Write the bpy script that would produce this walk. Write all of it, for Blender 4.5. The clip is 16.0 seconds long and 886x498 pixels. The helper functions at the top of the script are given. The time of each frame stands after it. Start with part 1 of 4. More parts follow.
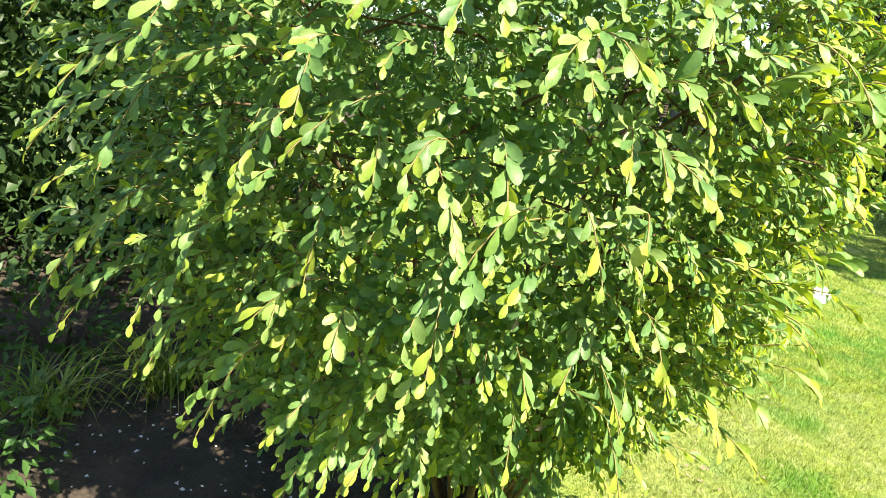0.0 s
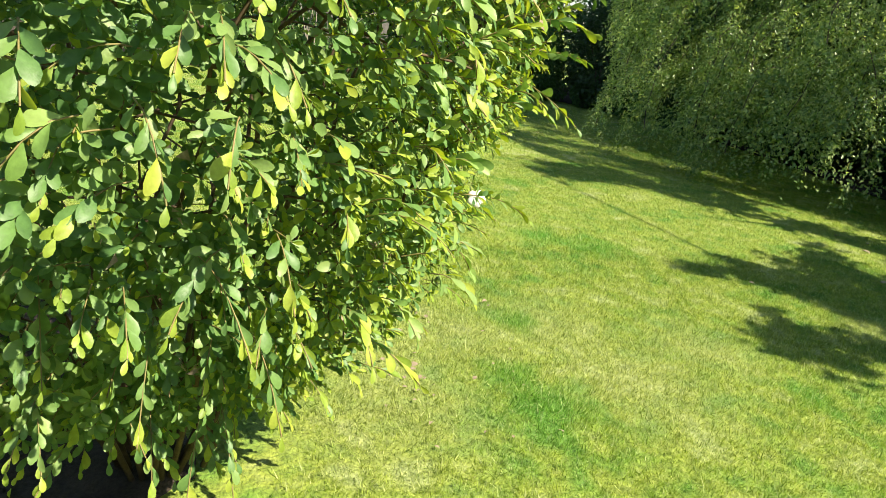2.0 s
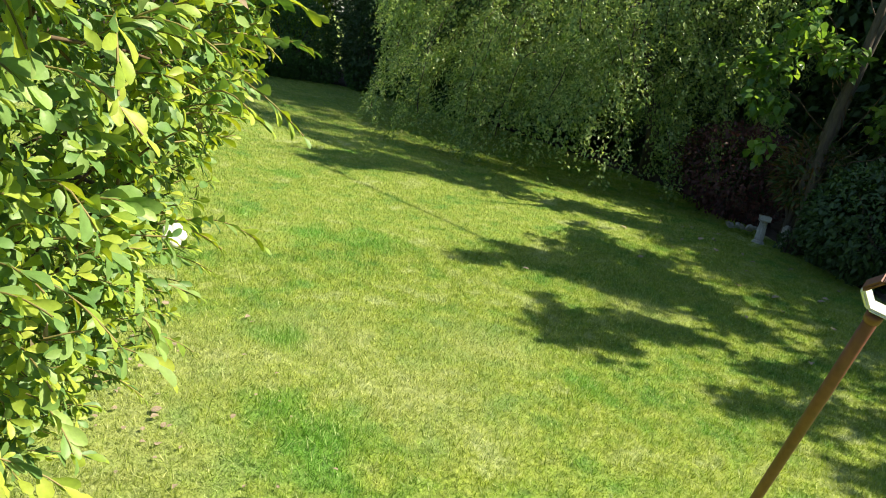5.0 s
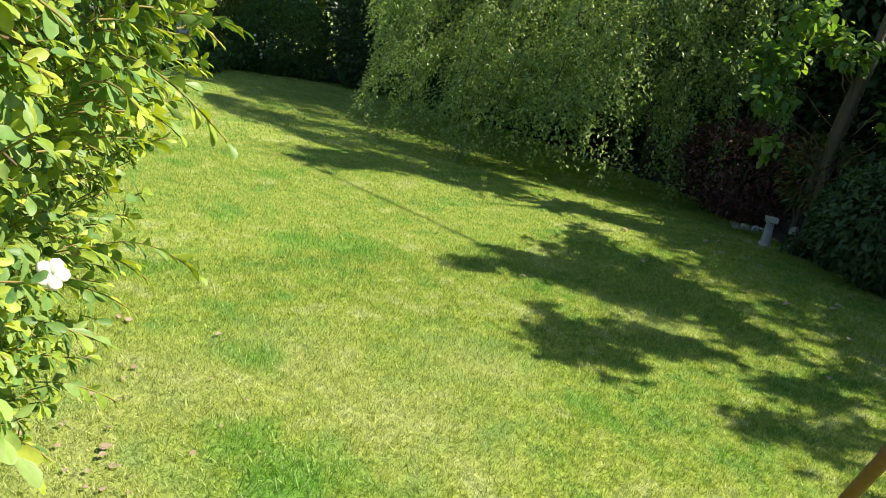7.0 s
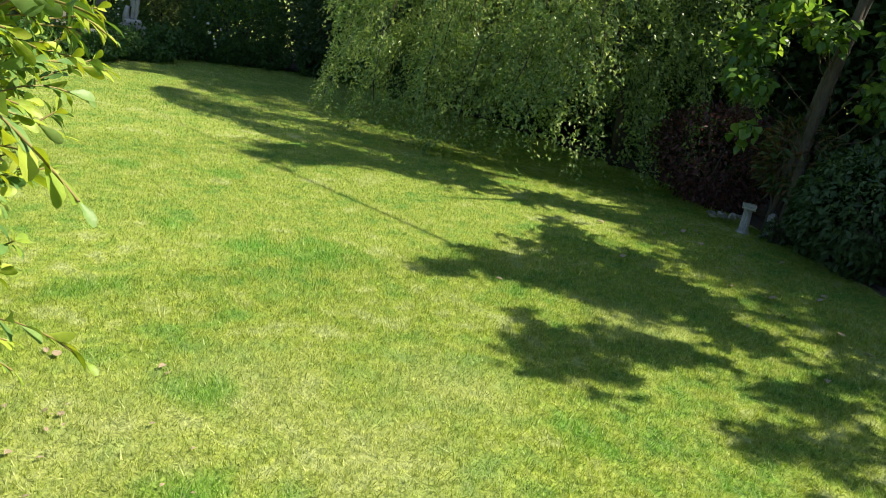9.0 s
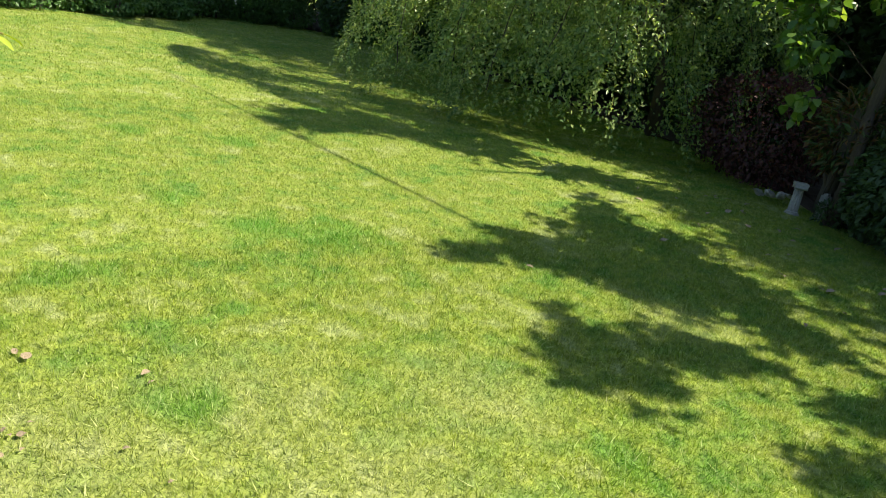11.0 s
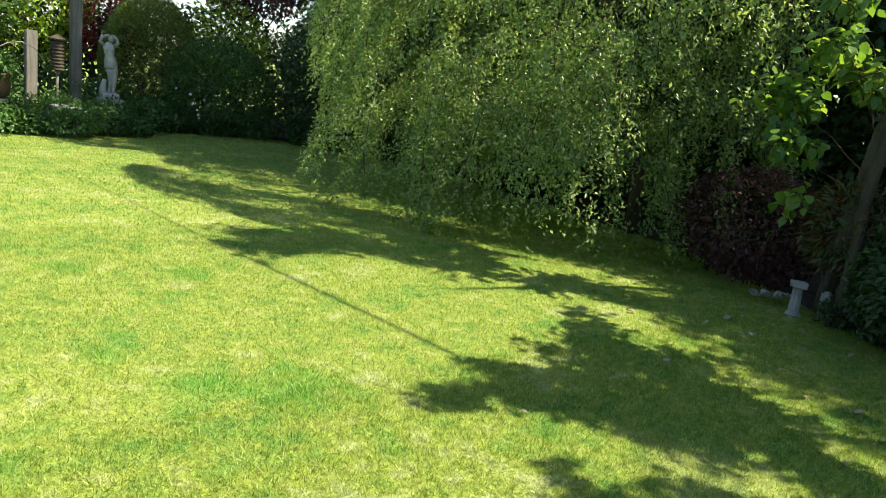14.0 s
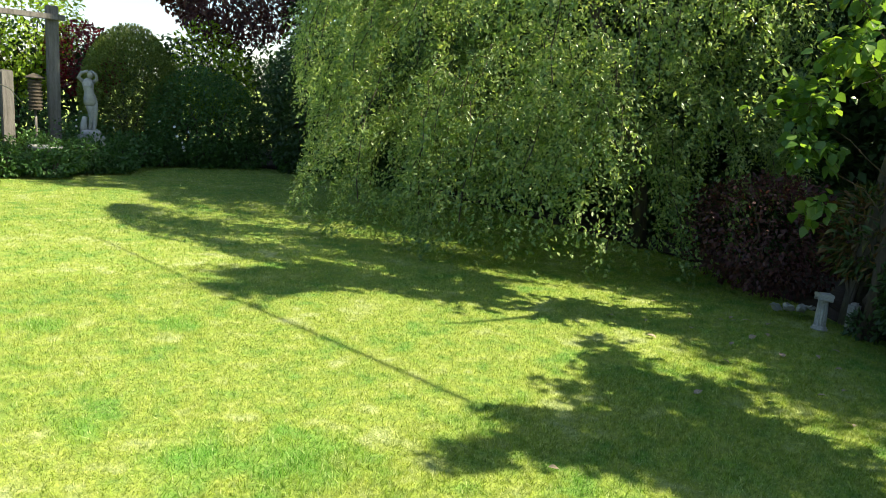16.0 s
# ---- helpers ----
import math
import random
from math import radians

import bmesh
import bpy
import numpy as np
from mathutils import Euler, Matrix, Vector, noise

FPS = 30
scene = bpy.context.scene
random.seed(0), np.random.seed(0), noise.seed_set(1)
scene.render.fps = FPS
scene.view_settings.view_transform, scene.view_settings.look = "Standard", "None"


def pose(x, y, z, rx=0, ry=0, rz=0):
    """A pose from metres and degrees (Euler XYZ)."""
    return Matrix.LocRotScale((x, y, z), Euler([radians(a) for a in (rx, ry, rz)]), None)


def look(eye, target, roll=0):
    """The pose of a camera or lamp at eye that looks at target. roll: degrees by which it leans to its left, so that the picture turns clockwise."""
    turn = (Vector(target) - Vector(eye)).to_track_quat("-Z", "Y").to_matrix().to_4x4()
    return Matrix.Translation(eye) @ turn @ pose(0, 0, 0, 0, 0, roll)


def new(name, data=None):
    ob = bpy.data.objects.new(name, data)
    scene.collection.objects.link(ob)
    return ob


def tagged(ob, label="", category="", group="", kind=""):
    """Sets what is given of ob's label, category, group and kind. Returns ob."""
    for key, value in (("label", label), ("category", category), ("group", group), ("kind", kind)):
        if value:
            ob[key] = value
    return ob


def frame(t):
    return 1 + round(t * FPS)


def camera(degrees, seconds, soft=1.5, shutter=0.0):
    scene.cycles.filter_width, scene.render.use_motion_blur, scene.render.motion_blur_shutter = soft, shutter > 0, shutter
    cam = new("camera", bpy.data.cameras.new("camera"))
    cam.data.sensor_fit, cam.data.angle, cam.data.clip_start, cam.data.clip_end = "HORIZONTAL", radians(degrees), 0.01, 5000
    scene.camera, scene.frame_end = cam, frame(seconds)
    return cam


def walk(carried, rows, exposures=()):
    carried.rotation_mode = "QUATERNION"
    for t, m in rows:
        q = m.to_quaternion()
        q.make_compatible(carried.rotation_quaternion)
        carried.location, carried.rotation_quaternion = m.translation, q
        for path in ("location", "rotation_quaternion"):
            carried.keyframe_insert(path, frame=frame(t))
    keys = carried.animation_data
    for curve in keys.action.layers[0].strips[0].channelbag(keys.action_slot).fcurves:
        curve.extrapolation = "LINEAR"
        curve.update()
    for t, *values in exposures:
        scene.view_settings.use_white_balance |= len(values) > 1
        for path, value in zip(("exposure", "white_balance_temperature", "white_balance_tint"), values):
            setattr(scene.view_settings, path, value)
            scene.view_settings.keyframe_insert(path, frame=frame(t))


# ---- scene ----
cam = camera(63.2, 16.0, soft=0.7)
PATH = [
    (0, (0.019, 0.003, 1.518), (0.07, 1.935, 1.006), 8.5),
    (0.5, (0.115, 0.019, 1.524), (0.3, 1.948, 1.03), 8.4),
    (1, (0.18, 0.073, 1.517), (0.621, 1.947, 0.975), 9.8),
    (1.5, (0.249, 0.088, 1.51), (0.843, 1.918, 0.962), 9.2),
    (2, (0.301, 0.113, 1.499), (0.997, 1.886, 0.888), 9.2),
    (2.5, (0.352, 0.125, 1.501), (1.097, 1.882, 0.902), 8.7),
    (3, (0.427, 0.13, 1.517), (1.226, 1.876, 0.96), 7.3),
    (3.5, (0.486, 0.176, 1.523), (1.32, 1.911, 0.979), 9.4),
    (4, (0.527, 0.225, 1.512), (1.388, 1.931, 0.922), 9.3),
    (4.5, (0.558, 0.309, 1.51), (1.579, 1.931, 0.939), 9.9),
    (5, (0.574, 0.412, 1.517), (1.778, 1.907, 0.955), 10.7),
    (5.2, (0.564, 0.434, 1.519), (1.79, 1.919, 0.98), 10.7),
    (7.3, (0.844, 0.676, 1.489), (2.042, 2.167, 0.906), 10.5),
    (7.5, (0.877, 0.701, 1.487), (2.066, 2.193, 0.89), 10.6),
    (8, (0.942, 0.728, 1.483), (2.116, 2.228, 0.874), 11.6),
    (8.5, (0.973, 0.806, 1.502), (2.171, 2.288, 0.896), 11.4),
    (8.7, (0.984, 0.863, 1.499), (2.262, 2.287, 0.916), 9.7),
    (10.8, (1.207, 1.259, 1.467), (2.452, 2.666, 0.781), 10.9),
    (11, (1.267, 1.288, 1.476), (2.486, 2.713, 0.782), 10.5),
    (11.5, (1.335, 1.3, 1.481), (2.505, 2.776, 0.807), 11.2),
    (12, (1.388, 1.355, 1.507), (2.712, 2.698, 0.84), 12.3),
    (12.5, (1.399, 1.501, 1.522), (2.823, 2.756, 0.891), 12.1),
    (13, (1.427, 1.609, 1.504), (2.866, 2.852, 0.884), 11.2),
    (13.4, (1.482, 1.725, 1.541), (2.869, 3.033, 0.934), 9.7),
    (13.5, (1.501, 1.732, 1.547), (2.866, 3.084, 0.991), 8.9),
    (14, (1.604, 1.743, 1.552), (2.891, 3.209, 1.11), 7.6),
    (14.5, (1.702, 1.786, 1.599), (2.884, 3.343, 1.176), 5.6),
    (15, (1.75, 1.799, 1.594), (2.891, 3.389, 1.179), 4.9),
    (15.5, (1.771, 1.923, 1.595), (2.993, 3.451, 1.179), 4.9),
    (16, (1.783, 2.073, 1.586), (3.085, 3.538, 1.188), 4.6),
]
walk(cam, [(t, look(eye, target, roll)) for t, eye, target, roll in PATH],
     exposures=((0, 1.60), (1, 1.26), (2, 1.12), (5, 1.04), (11.5, 1.00), (12.8, 1.12), (14.5, 1.32), (16, 1.36)))

# ---- light ----
SUN_SLOPE = (0.58, -0.60)          # metres towards the sun per metre of height
sun_dir = Vector((SUN_SLOPE[0], SUN_SLOPE[1], 1.0)).normalized()
world = bpy.data.worlds.new("sky_world")
scene.world = world
world.use_nodes = True
wn = world.node_tree
sky = wn.nodes.new("ShaderNodeTexSky")
sky.sky_type = "NISHITA"
sky.sun_disc = False
sky.sun_elevation = math.asin(sun_dir.z)
sky.sun_rotation = math.atan2(sun_dir.x, sun_dir.y)
sky.air_density, sky.dust_density = 1.0, 0.8
wn.links.new(sky.outputs[0], wn.nodes["Background"].inputs[0])
wn.nodes["Background"].inputs[1].default_value = 0.095
sun = new("sun", bpy.data.lights.new("sun", "SUN"))
sun.data.energy, sun.data.angle, sun.data.color = 5.0, radians(0.53), (1.0, 0.89, 0.69)
sun.matrix_world = look((20, -4, 20), Vector((20, -4, 20)) - sun_dir)


# ---- materials ----
def shader(name):
    m = bpy.data.materials.new(name)
    m.use_nodes = True
    nt = m.node_tree
    nt.nodes.clear()
    out = nt.nodes.new("ShaderNodeOutputMaterial")
    return m, nt, out


def node(nt, kind, **values):
    n = nt.nodes.new(kind)
    for k, v in values.items():
        n.inputs[k.replace("_", " ")].default_value = v
    return n


def noise_tex(nt, scale, detail=4.0, vec=None, rough=0.55):
    n = node(nt, "ShaderNodeTexNoise", Scale=scale, Detail=detail, Roughness=rough)
    if vec is not None:
        nt.links.new(vec, n.inputs["Vector"])
    return n.outputs[0]


def ramp(nt, fac, stops):
    r = nt.nodes.new("ShaderNodeValToRGB")
    while len(r.color_ramp.elements) < len(stops):
        r.color_ramp.elements.new(0.5)
    for e, (p, c) in zip(r.color_ramp.elements, stops):
        e.position, e.color = p, (*c, 1)
    nt.links.new(fac, r.inputs[0])
    return r.outputs[0]


def mix(nt, fac, a, b, blend="MIX"):
    m = nt.nodes.new("ShaderNodeMix")
    m.data_type, m.blend_type = "RGBA", blend
    for sock, v in ((m.inputs[0], fac), (m.inputs[6], a), (m.inputs[7], b)):
        if isinstance(v, bpy.types.NodeSocket):
            nt.links.new(v, sock)
        elif isinstance(v, tuple):
            sock.default_value = (*v, 1)
        else:
            sock.default_value = v
    return m.outputs[2]


def math_node(nt, op, a, b=0.0):
    m = nt.nodes.new("ShaderNodeMath")
    m.operation = op
    for sock, v in ((m.inputs[0], a), (m.inputs[1], b)):
        if isinstance(v, bpy.types.NodeSocket):
            nt.links.new(v, sock)
        else:
            sock.default_value = v
    return m.outputs[0]


def leaf_material(name, old, mid, young, glow, translucency=0.4, rough=0.42, single=False, patch=1.2):
    """Leaf: varied from leaf to leaf and from branch to branch, light shines through it."""
    m, nt, out = shader(name)
    geo = nt.nodes.new("ShaderNodeNewGeometry")
    if single:
        rnd = nt.nodes.new("ShaderNodeObjectInfo").outputs["Random"]
    else:
        rnd = geo.outputs["Random Per Island"]
    big = noise_tex(nt, patch, 2.0, geo.outputs["Position"])
    fac = math_node(nt, "ADD", math_node(nt, "MULTIPLY", rnd, 0.6), math_node(nt, "MULTIPLY", big, 0.5))
    col = ramp(nt, fac, ((0.15, old), (0.5, mid), (0.92, young)))
    fine = noise_tex(nt, 90.0, 3.0, geo.outputs["Position"])
    col = mix(nt, 0.25, col, ramp(nt, fine, ((0.3, tuple(c * 0.5 for c in mid)), (0.7, tuple(min(1, c * 1.6) for c in mid)))))
    bs = node(nt, "ShaderNodeBsdfPrincipled", Roughness=rough, Specular_IOR_Level=0.38)
    nt.links.new(col, bs.inputs["Base Color"])
    bump = node(nt, "ShaderNodeBump", Strength=0.25, Distance=0.004)
    nt.links.new(fine, bump.inputs["Height"])
    nt.links.new(bump.outputs[0], bs.inputs["Normal"])
    tr = nt.nodes.new("ShaderNodeBsdfTranslucent")
    nt.links.new(mix(nt, 1.0, col, glow, "MULTIPLY"), tr.inputs[0])
    ms = nt.nodes.new("ShaderNodeMixShader")
    ms.inputs[0].default_value = translucency
    nt.links.new(bs.outputs[0], ms.inputs[1])
    nt.links.new(tr.outputs[0], ms.inputs[2])
    nt.links.new(ms.outputs[0], out.inputs[0])
    return m


def solid(name, dark, light, scale=8.0, rough=0.85, bump=0.5, dist=0.01, fine=60.0, stretch=(1, 1, 1), metal=0.0):
    """Rough surface with stains and grain."""
    m, nt, out = shader(name)
    tc = nt.nodes.new("ShaderNodeTexCoord")
    mp = nt.nodes.new("ShaderNodeMapping")
    mp.inputs["Scale"].default_value = stretch
    nt.links.new(tc.outputs["Object"], mp.inputs[0])
    a = noise_tex(nt, scale, 5.0, mp.outputs[0])
    b = noise_tex(nt, fine, 4.0, mp.outputs[0])
    f = math_node(nt, "ADD", math_node(nt, "MULTIPLY", a, 0.6), math_node(nt, "MULTIPLY", b, 0.4))
    bs = node(nt, "ShaderNodeBsdfPrincipled", Roughness=rough, Metallic=metal)
    nt.links.new(ramp(nt, f, ((0.3, dark), (0.68, light))), bs.inputs["Base Color"])
    bp = node(nt, "ShaderNodeBump", Strength=bump, Distance=dist)
    nt.links.new(f, bp.inputs["Height"])
    nt.links.new(bp.outputs[0], bs.inputs["Normal"])
    nt.links.new(bs.outputs[0], out.inputs[0])
    return m


# lush and dry spots of the lawn: x, y, radius
LUSH = ((3.32, 4.63, 0.25), (2.92, 4.85, 0.20), (1.82, 2.45, 0.22), (1.75, 2.75, 0.14), (3.55, 6.70, 0.16), (1.91, 4.49, 0.13), (2.04, 3.32, 0.13), (3.3, 2.43, 0.13), (2.62, 5.4, 0.12), (2.8, 7.05, 0.15))
DRY = ((1.15, 2.55, 0.42), (1.2, 2.9, 0.4), (2.4, 2.65, 0.4), (4.6, 3.15, 0.25), (1.6, 3.2, 0.4), (2.2, 3.3, 0.35), (3.0, 3.0, 0.3))


def lawn_colour(nt, pos, blade):
    big = noise_tex(nt, 1.5, 3.0, pos)
    med = noise_tex(nt, 6.0, 4.0, pos)
    fine = noise_tex(nt, 55.0, 3.0, pos)
    f = math_node(nt, "ADD", math_node(nt, "MULTIPLY", big, 0.5), math_node(nt, "MULTIPLY", med, 0.5))
    green = ramp(nt, f, ((0.36, (0.125, 0.265, 0.028)), (0.46, (0.215, 0.315, 0.040)), (0.55, (0.275, 0.345, 0.048)), (0.66, (0.36, 0.42, 0.16))))

    def spots(places):
        total = None
        for x, y, r in places:
            d = nt.nodes.new("ShaderNodeVectorMath")
            d.operation = "DISTANCE"
            nt.links.new(pos, d.inputs[0])
            d.inputs[1].default_value = (x, y, 0)
            mr = node(nt, "ShaderNodeMapRange", From_Min=r * 1.5, From_Max=r * 0.2, To_Min=0.0, To_Max=1.0)
            nt.links.new(math_node(nt, "ADD", d.outputs["Value"], math_node(nt, "MULTIPLY", math_node(nt, "SUBTRACT", med, 0.5), r * 1.6)), mr.inputs[0])
            total = mr.outputs[0] if total is None else math_node(nt, "MAXIMUM", total, mr.outputs[0])
        return total
    # tuft-scale noise: shaded gaps and bright tops of tufts put into the colour
    tuft_shade = noise_tex(nt, 26.0, 3.0, pos, 0.7)
    green = mix(nt, 1.0, green, ramp(nt, tuft_shade, ((0.36, (0.66, 0.72, 0.6)), (0.5, (1.0, 1.0, 1.0)), (0.66, (1.34, 1.28, 1.4)))), "MULTIPLY")
    col = mix(nt, math_node(nt, "MULTIPLY", spots(DRY), 0.42), green, (0.38, 0.41, 0.17))
    col = mix(nt, math_node(nt, "MULTIPLY", spots(LUSH), 0.75), col, (0.12, 0.31, 0.03))
    if blade is not None:
        straw = math_node(nt, "GREATER_THAN", blade, 0.86)
        col = mix(nt, math_node(nt, "MULTIPLY", straw, 0.45), col, (0.54, 0.56, 0.34))
        col = mix(nt, 1.0, col, ramp(nt, blade, ((0.0, (0.62, 0.68, 0.58)), (1.0, (1.28, 1.26, 1.25)))), "MULTIPLY")
    else:
        col = mix(nt, math_node(nt, "MULTIPLY", fine, 0.5), col, (0.08, 0.11, 0.025))
    return col, fine


def ground_material():
    m, nt, out = shader("lawn_turf")
    geo = nt.nodes.new("ShaderNodeNewGeometry")
    col, fine = lawn_colour(nt, geo.outputs["Position"], None)
    bs = node(nt, "ShaderNodeBsdfPrincipled", Roughness=0.95)
    nt.links.new(col, bs.inputs["Base Color"])
    bp = node(nt, "ShaderNodeBump", Strength=0.8, Distance=0.02)
    nt.links.new(fine, bp.inputs["Height"])
    nt.links.new(bp.outputs[0], bs.inputs["Normal"])
    nt.links.new(bs.outputs[0], out.inputs[0])
    return m


def grass_material():
    m, nt, out = shader("grass_blade")
    geo = nt.nodes.new("ShaderNodeNewGeometry")
    col, _ = lawn_colour(nt, geo.outputs["Position"], geo.outputs["Random Per Island"])
    bs = node(nt, "ShaderNodeBsdfPrincipled", Roughness=0.5)
    nt.links.new(col, bs.inputs["Base Color"])
    tr = nt.nodes.new("ShaderNodeBsdfTranslucent")
    nt.links.new(mix(nt, 1.0, col, (1.3, 1.35, 0.7), "MULTIPLY"), tr.inputs[0])
    ms = nt.nodes.new("ShaderNodeMixShader")
    ms.inputs[0].default_value = 0.4
    nt.links.new(bs.outputs[0], ms.inputs[1])
    nt.links.new(tr.outputs[0], ms.inputs[2])
    nt.links.new(ms.outputs[0], out.inputs[0])
    return m


TURF, GRASS = ground_material(), grass_material()
SOIL = solid("soil", (0.028, 0.022, 0.016), (0.09, 0.07, 0.05), 6.0, 0.95, 0.9, 0.03, 70.0)
BARK = solid("bark", (0.035, 0.028, 0.02), (0.12, 0.098, 0.07), 10.0, 0.9, 0.8, 0.02, 70.0, (1, 1, 0.25))
PALE_BARK = solid("mottled_bark", (0.04, 0.036, 0.027), (0.14, 0.125, 0.095), 9.0, 0.9, 0.7, 0.02, 60.0, (1, 1, 0.4))
TWIG = solid("twig_bark", (0.045, 0.03, 0.02), (0.16, 0.11, 0.06), 30.0, 0.85, 0.4, 0.003, 150.0)
SHOOT = solid("green_shoot", (0.14, 0.15, 0.04), (0.30, 0.22, 0.09), 30.0, 0.6, 0.2, 0.002, 150.0)
PALE_STEM = solid("bare_pale_stem", (0.22, 0.19, 0.15), (0.42, 0.37, 0.30), 20.0, 0.85, 0.4, 0.004, 80.0)
STONE = solid("weathered_stone", (0.23, 0.23, 0.21), (0.48, 0.48, 0.445), 7.0, 0.85, 0.5, 0.008, 60.0)
WOOD = solid("grey_timber", (0.08, 0.075, 0.065), (0.24, 0.225, 0.20), 5.0, 0.9, 0.7, 0.01, 50.0, (6, 6, 0.5))
CLAY = solid("dark_clay", (0.045, 0.030, 0.023), (0.11, 0.075, 0.055), 8.0, 0.8, 0.5, 0.006, 60.0)
SHAFT = solid("stained_shaft", (0.10, 0.035, 0.022), (0.22, 0.085, 0.05), 6.0, 0.55, 0.4, 0.003, 60.0, (1, 1, 0.15))
STEEL = solid("grey_steel", (0.2, 0.2, 0.2), (0.42, 0.42, 0.42), 8.0, 0.4, 0.2, 0.003, 60.0, (1, 1, 1), 1.0)
WHITE = solid("white_plastic", (0.62, 0.62, 0.60), (0.82, 0.82, 0.80), 8.0, 0.5, 0.2, 0.002, 60.0)
YELLOW = solid("yellow_plastic", (0.42, 0.36, 0.08), (0.62, 0.55, 0.16), 8.0, 0.5, 0.2, 0.002, 60.0)
RUBBER = solid("black_cable", (0.02, 0.02, 0.02), (0.05, 0.05, 0.05), 8.0, 0.6, 0.1, 0.002, 60.0)
DRYLEAF = solid("dry_leaf", (0.17, 0.12, 0.07), (0.42, 0.35, 0.24), 20.0, 0.8, 0.5, 0.004, 80.0)
PETAL = solid("white_petal", (0.72, 0.70, 0.70), (0.85, 0.83, 0.83), 40.0, 0.6, 0.2, 0.002, 100.0)
ORANGE = solid("orange_petal", (0.55, 0.11, 0.02), (0.80, 0.22, 0.04), 40.0, 0.6, 0.2, 0.002, 100.0)
YPETAL = solid("yellow_petal", (0.55, 0.38, 0.03), (0.80, 0.62, 0.06), 40.0, 0.6, 0.2, 0.002, 100.0)

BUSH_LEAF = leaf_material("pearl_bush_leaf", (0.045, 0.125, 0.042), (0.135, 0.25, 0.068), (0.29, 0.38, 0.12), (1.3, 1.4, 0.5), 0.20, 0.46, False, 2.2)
# yellow-green of young tips, also sunlight painted on the sunward side
BUSH_YOUNG_SUNLIT = leaf_material("pearl_bush_young_sunlit_leaf", (0.16, 0.28, 0.045), (0.30, 0.41, 0.06), (0.48, 0.53, 0.09), (1.6, 1.5, 0.4), 0.36, 0.45, False, 2.2)
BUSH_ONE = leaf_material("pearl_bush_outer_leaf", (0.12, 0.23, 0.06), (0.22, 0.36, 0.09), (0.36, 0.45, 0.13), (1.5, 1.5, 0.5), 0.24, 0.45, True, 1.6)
WEEP_LEAF = leaf_material("weeping_leaf", (0.06, 0.125, 0.055), (0.19, 0.29, 0.11), (0.52, 0.58, 0.27), (1.7, 1.7, 0.7), 0.44, 0.28, False, 1.0)
BROAD_LEAF = leaf_material("broad_leaf", (0.055, 0.125, 0.035), (0.11, 0.22, 0.055), (0.26, 0.36, 0.09), (1.8, 1.7, 0.6), 0.48, 0.32)
HEDGE_LEAF = leaf_material("hedge_leaf", (0.024, 0.052, 0.02), (0.046, 0.094, 0.032), (0.085, 0.145, 0.042), (1.3, 1.4, 0.6), 0.25, 0.45)
GREEN_LEAF = leaf_material("shrub_leaf", (0.03, 0.085, 0.025), (0.07, 0.16, 0.042), (0.13, 0.24, 0.065), (1.5, 1.5, 0.6), 0.35, 0.38)
CONIFER = leaf_material("conifer_spray", (0.09, 0.14, 0.03), (0.16, 0.22, 0.05), (0.28, 0.33, 0.07), (1.3, 1.3, 0.6), 0.3, 0.6)
LIME_LEAF = leaf_material("lime_green_leaf", (0.09, 0.18, 0.02), (0.20, 0.33, 0.03), (0.35, 0.46, 0.05), (1.7, 1.6, 0.5), 0.5, 0.4)
PURPLE_LEAF = leaf_material("purple_leaf", (0.045, 0.024, 0.025), (0.09, 0.042, 0.043), (0.16, 0.07, 0.062), (1.7, 1.1, 1.0), 0.3, 0.4)
RED_LEAF = leaf_material("dark_red_leaf", (0.05, 0.008, 0.012), (0.13, 0.018, 0.028), (0.22, 0.04, 0.035), (1.8, 1.0, 0.8), 0.4, 0.4)
PIERIS_LEAF = leaf_material("pointed_leaf", (0.03, 0.06, 0.02), (0.07, 0.13, 0.035), (0.24, 0.08, 0.05), (1.4, 1.3, 0.6), 0.3, 0.3)


# ---- shapes ----
def part(name, data, material, parent=None, label="", smooth=True):
    """Links a bmesh or mesh as one object, under its thing."""
    if isinstance(data, bmesh.types.BMesh):
        me = bpy.data.meshes.new(name)
        data.to_mesh(me)
        data.free()
    else:
        me = data
    if not me.materials:
        me.materials.append(material)
    if smooth and len(me.polygons):
        me.polygons.foreach_set("use_smooth", np.ones(len(me.polygons), dtype=bool))
    ob = new(name, me)
    ob.parent = parent
    if label:
        tagged(ob, label)
    return ob


def thing(name, at=(0, 0, 0), label="", category="", group="", kind=""):
    ob = new(name)
    ob.location = at
    return tagged(ob, label, category, group, kind)


def raw_mesh(name, verts, tris):
    me = bpy.data.meshes.new(name)
    me.vertices.add(len(verts))
    me.vertices.foreach_set("co", np.ascontiguousarray(verts, dtype=np.float32).ravel())
    me.loops.add(tris.size)
    me.loops.foreach_set("vertex_index", np.ascontiguousarray(tris, dtype=np.int32).ravel())
    me.polygons.add(len(tris))
    me.polygons.foreach_set("loop_start", np.arange(0, tris.size, 3, dtype=np.int32))
    me.update(calc_edges=True)
    return me


def unit(v):
    return v / np.maximum(np.linalg.norm(v, axis=-1, keepdims=True), 1e-9)


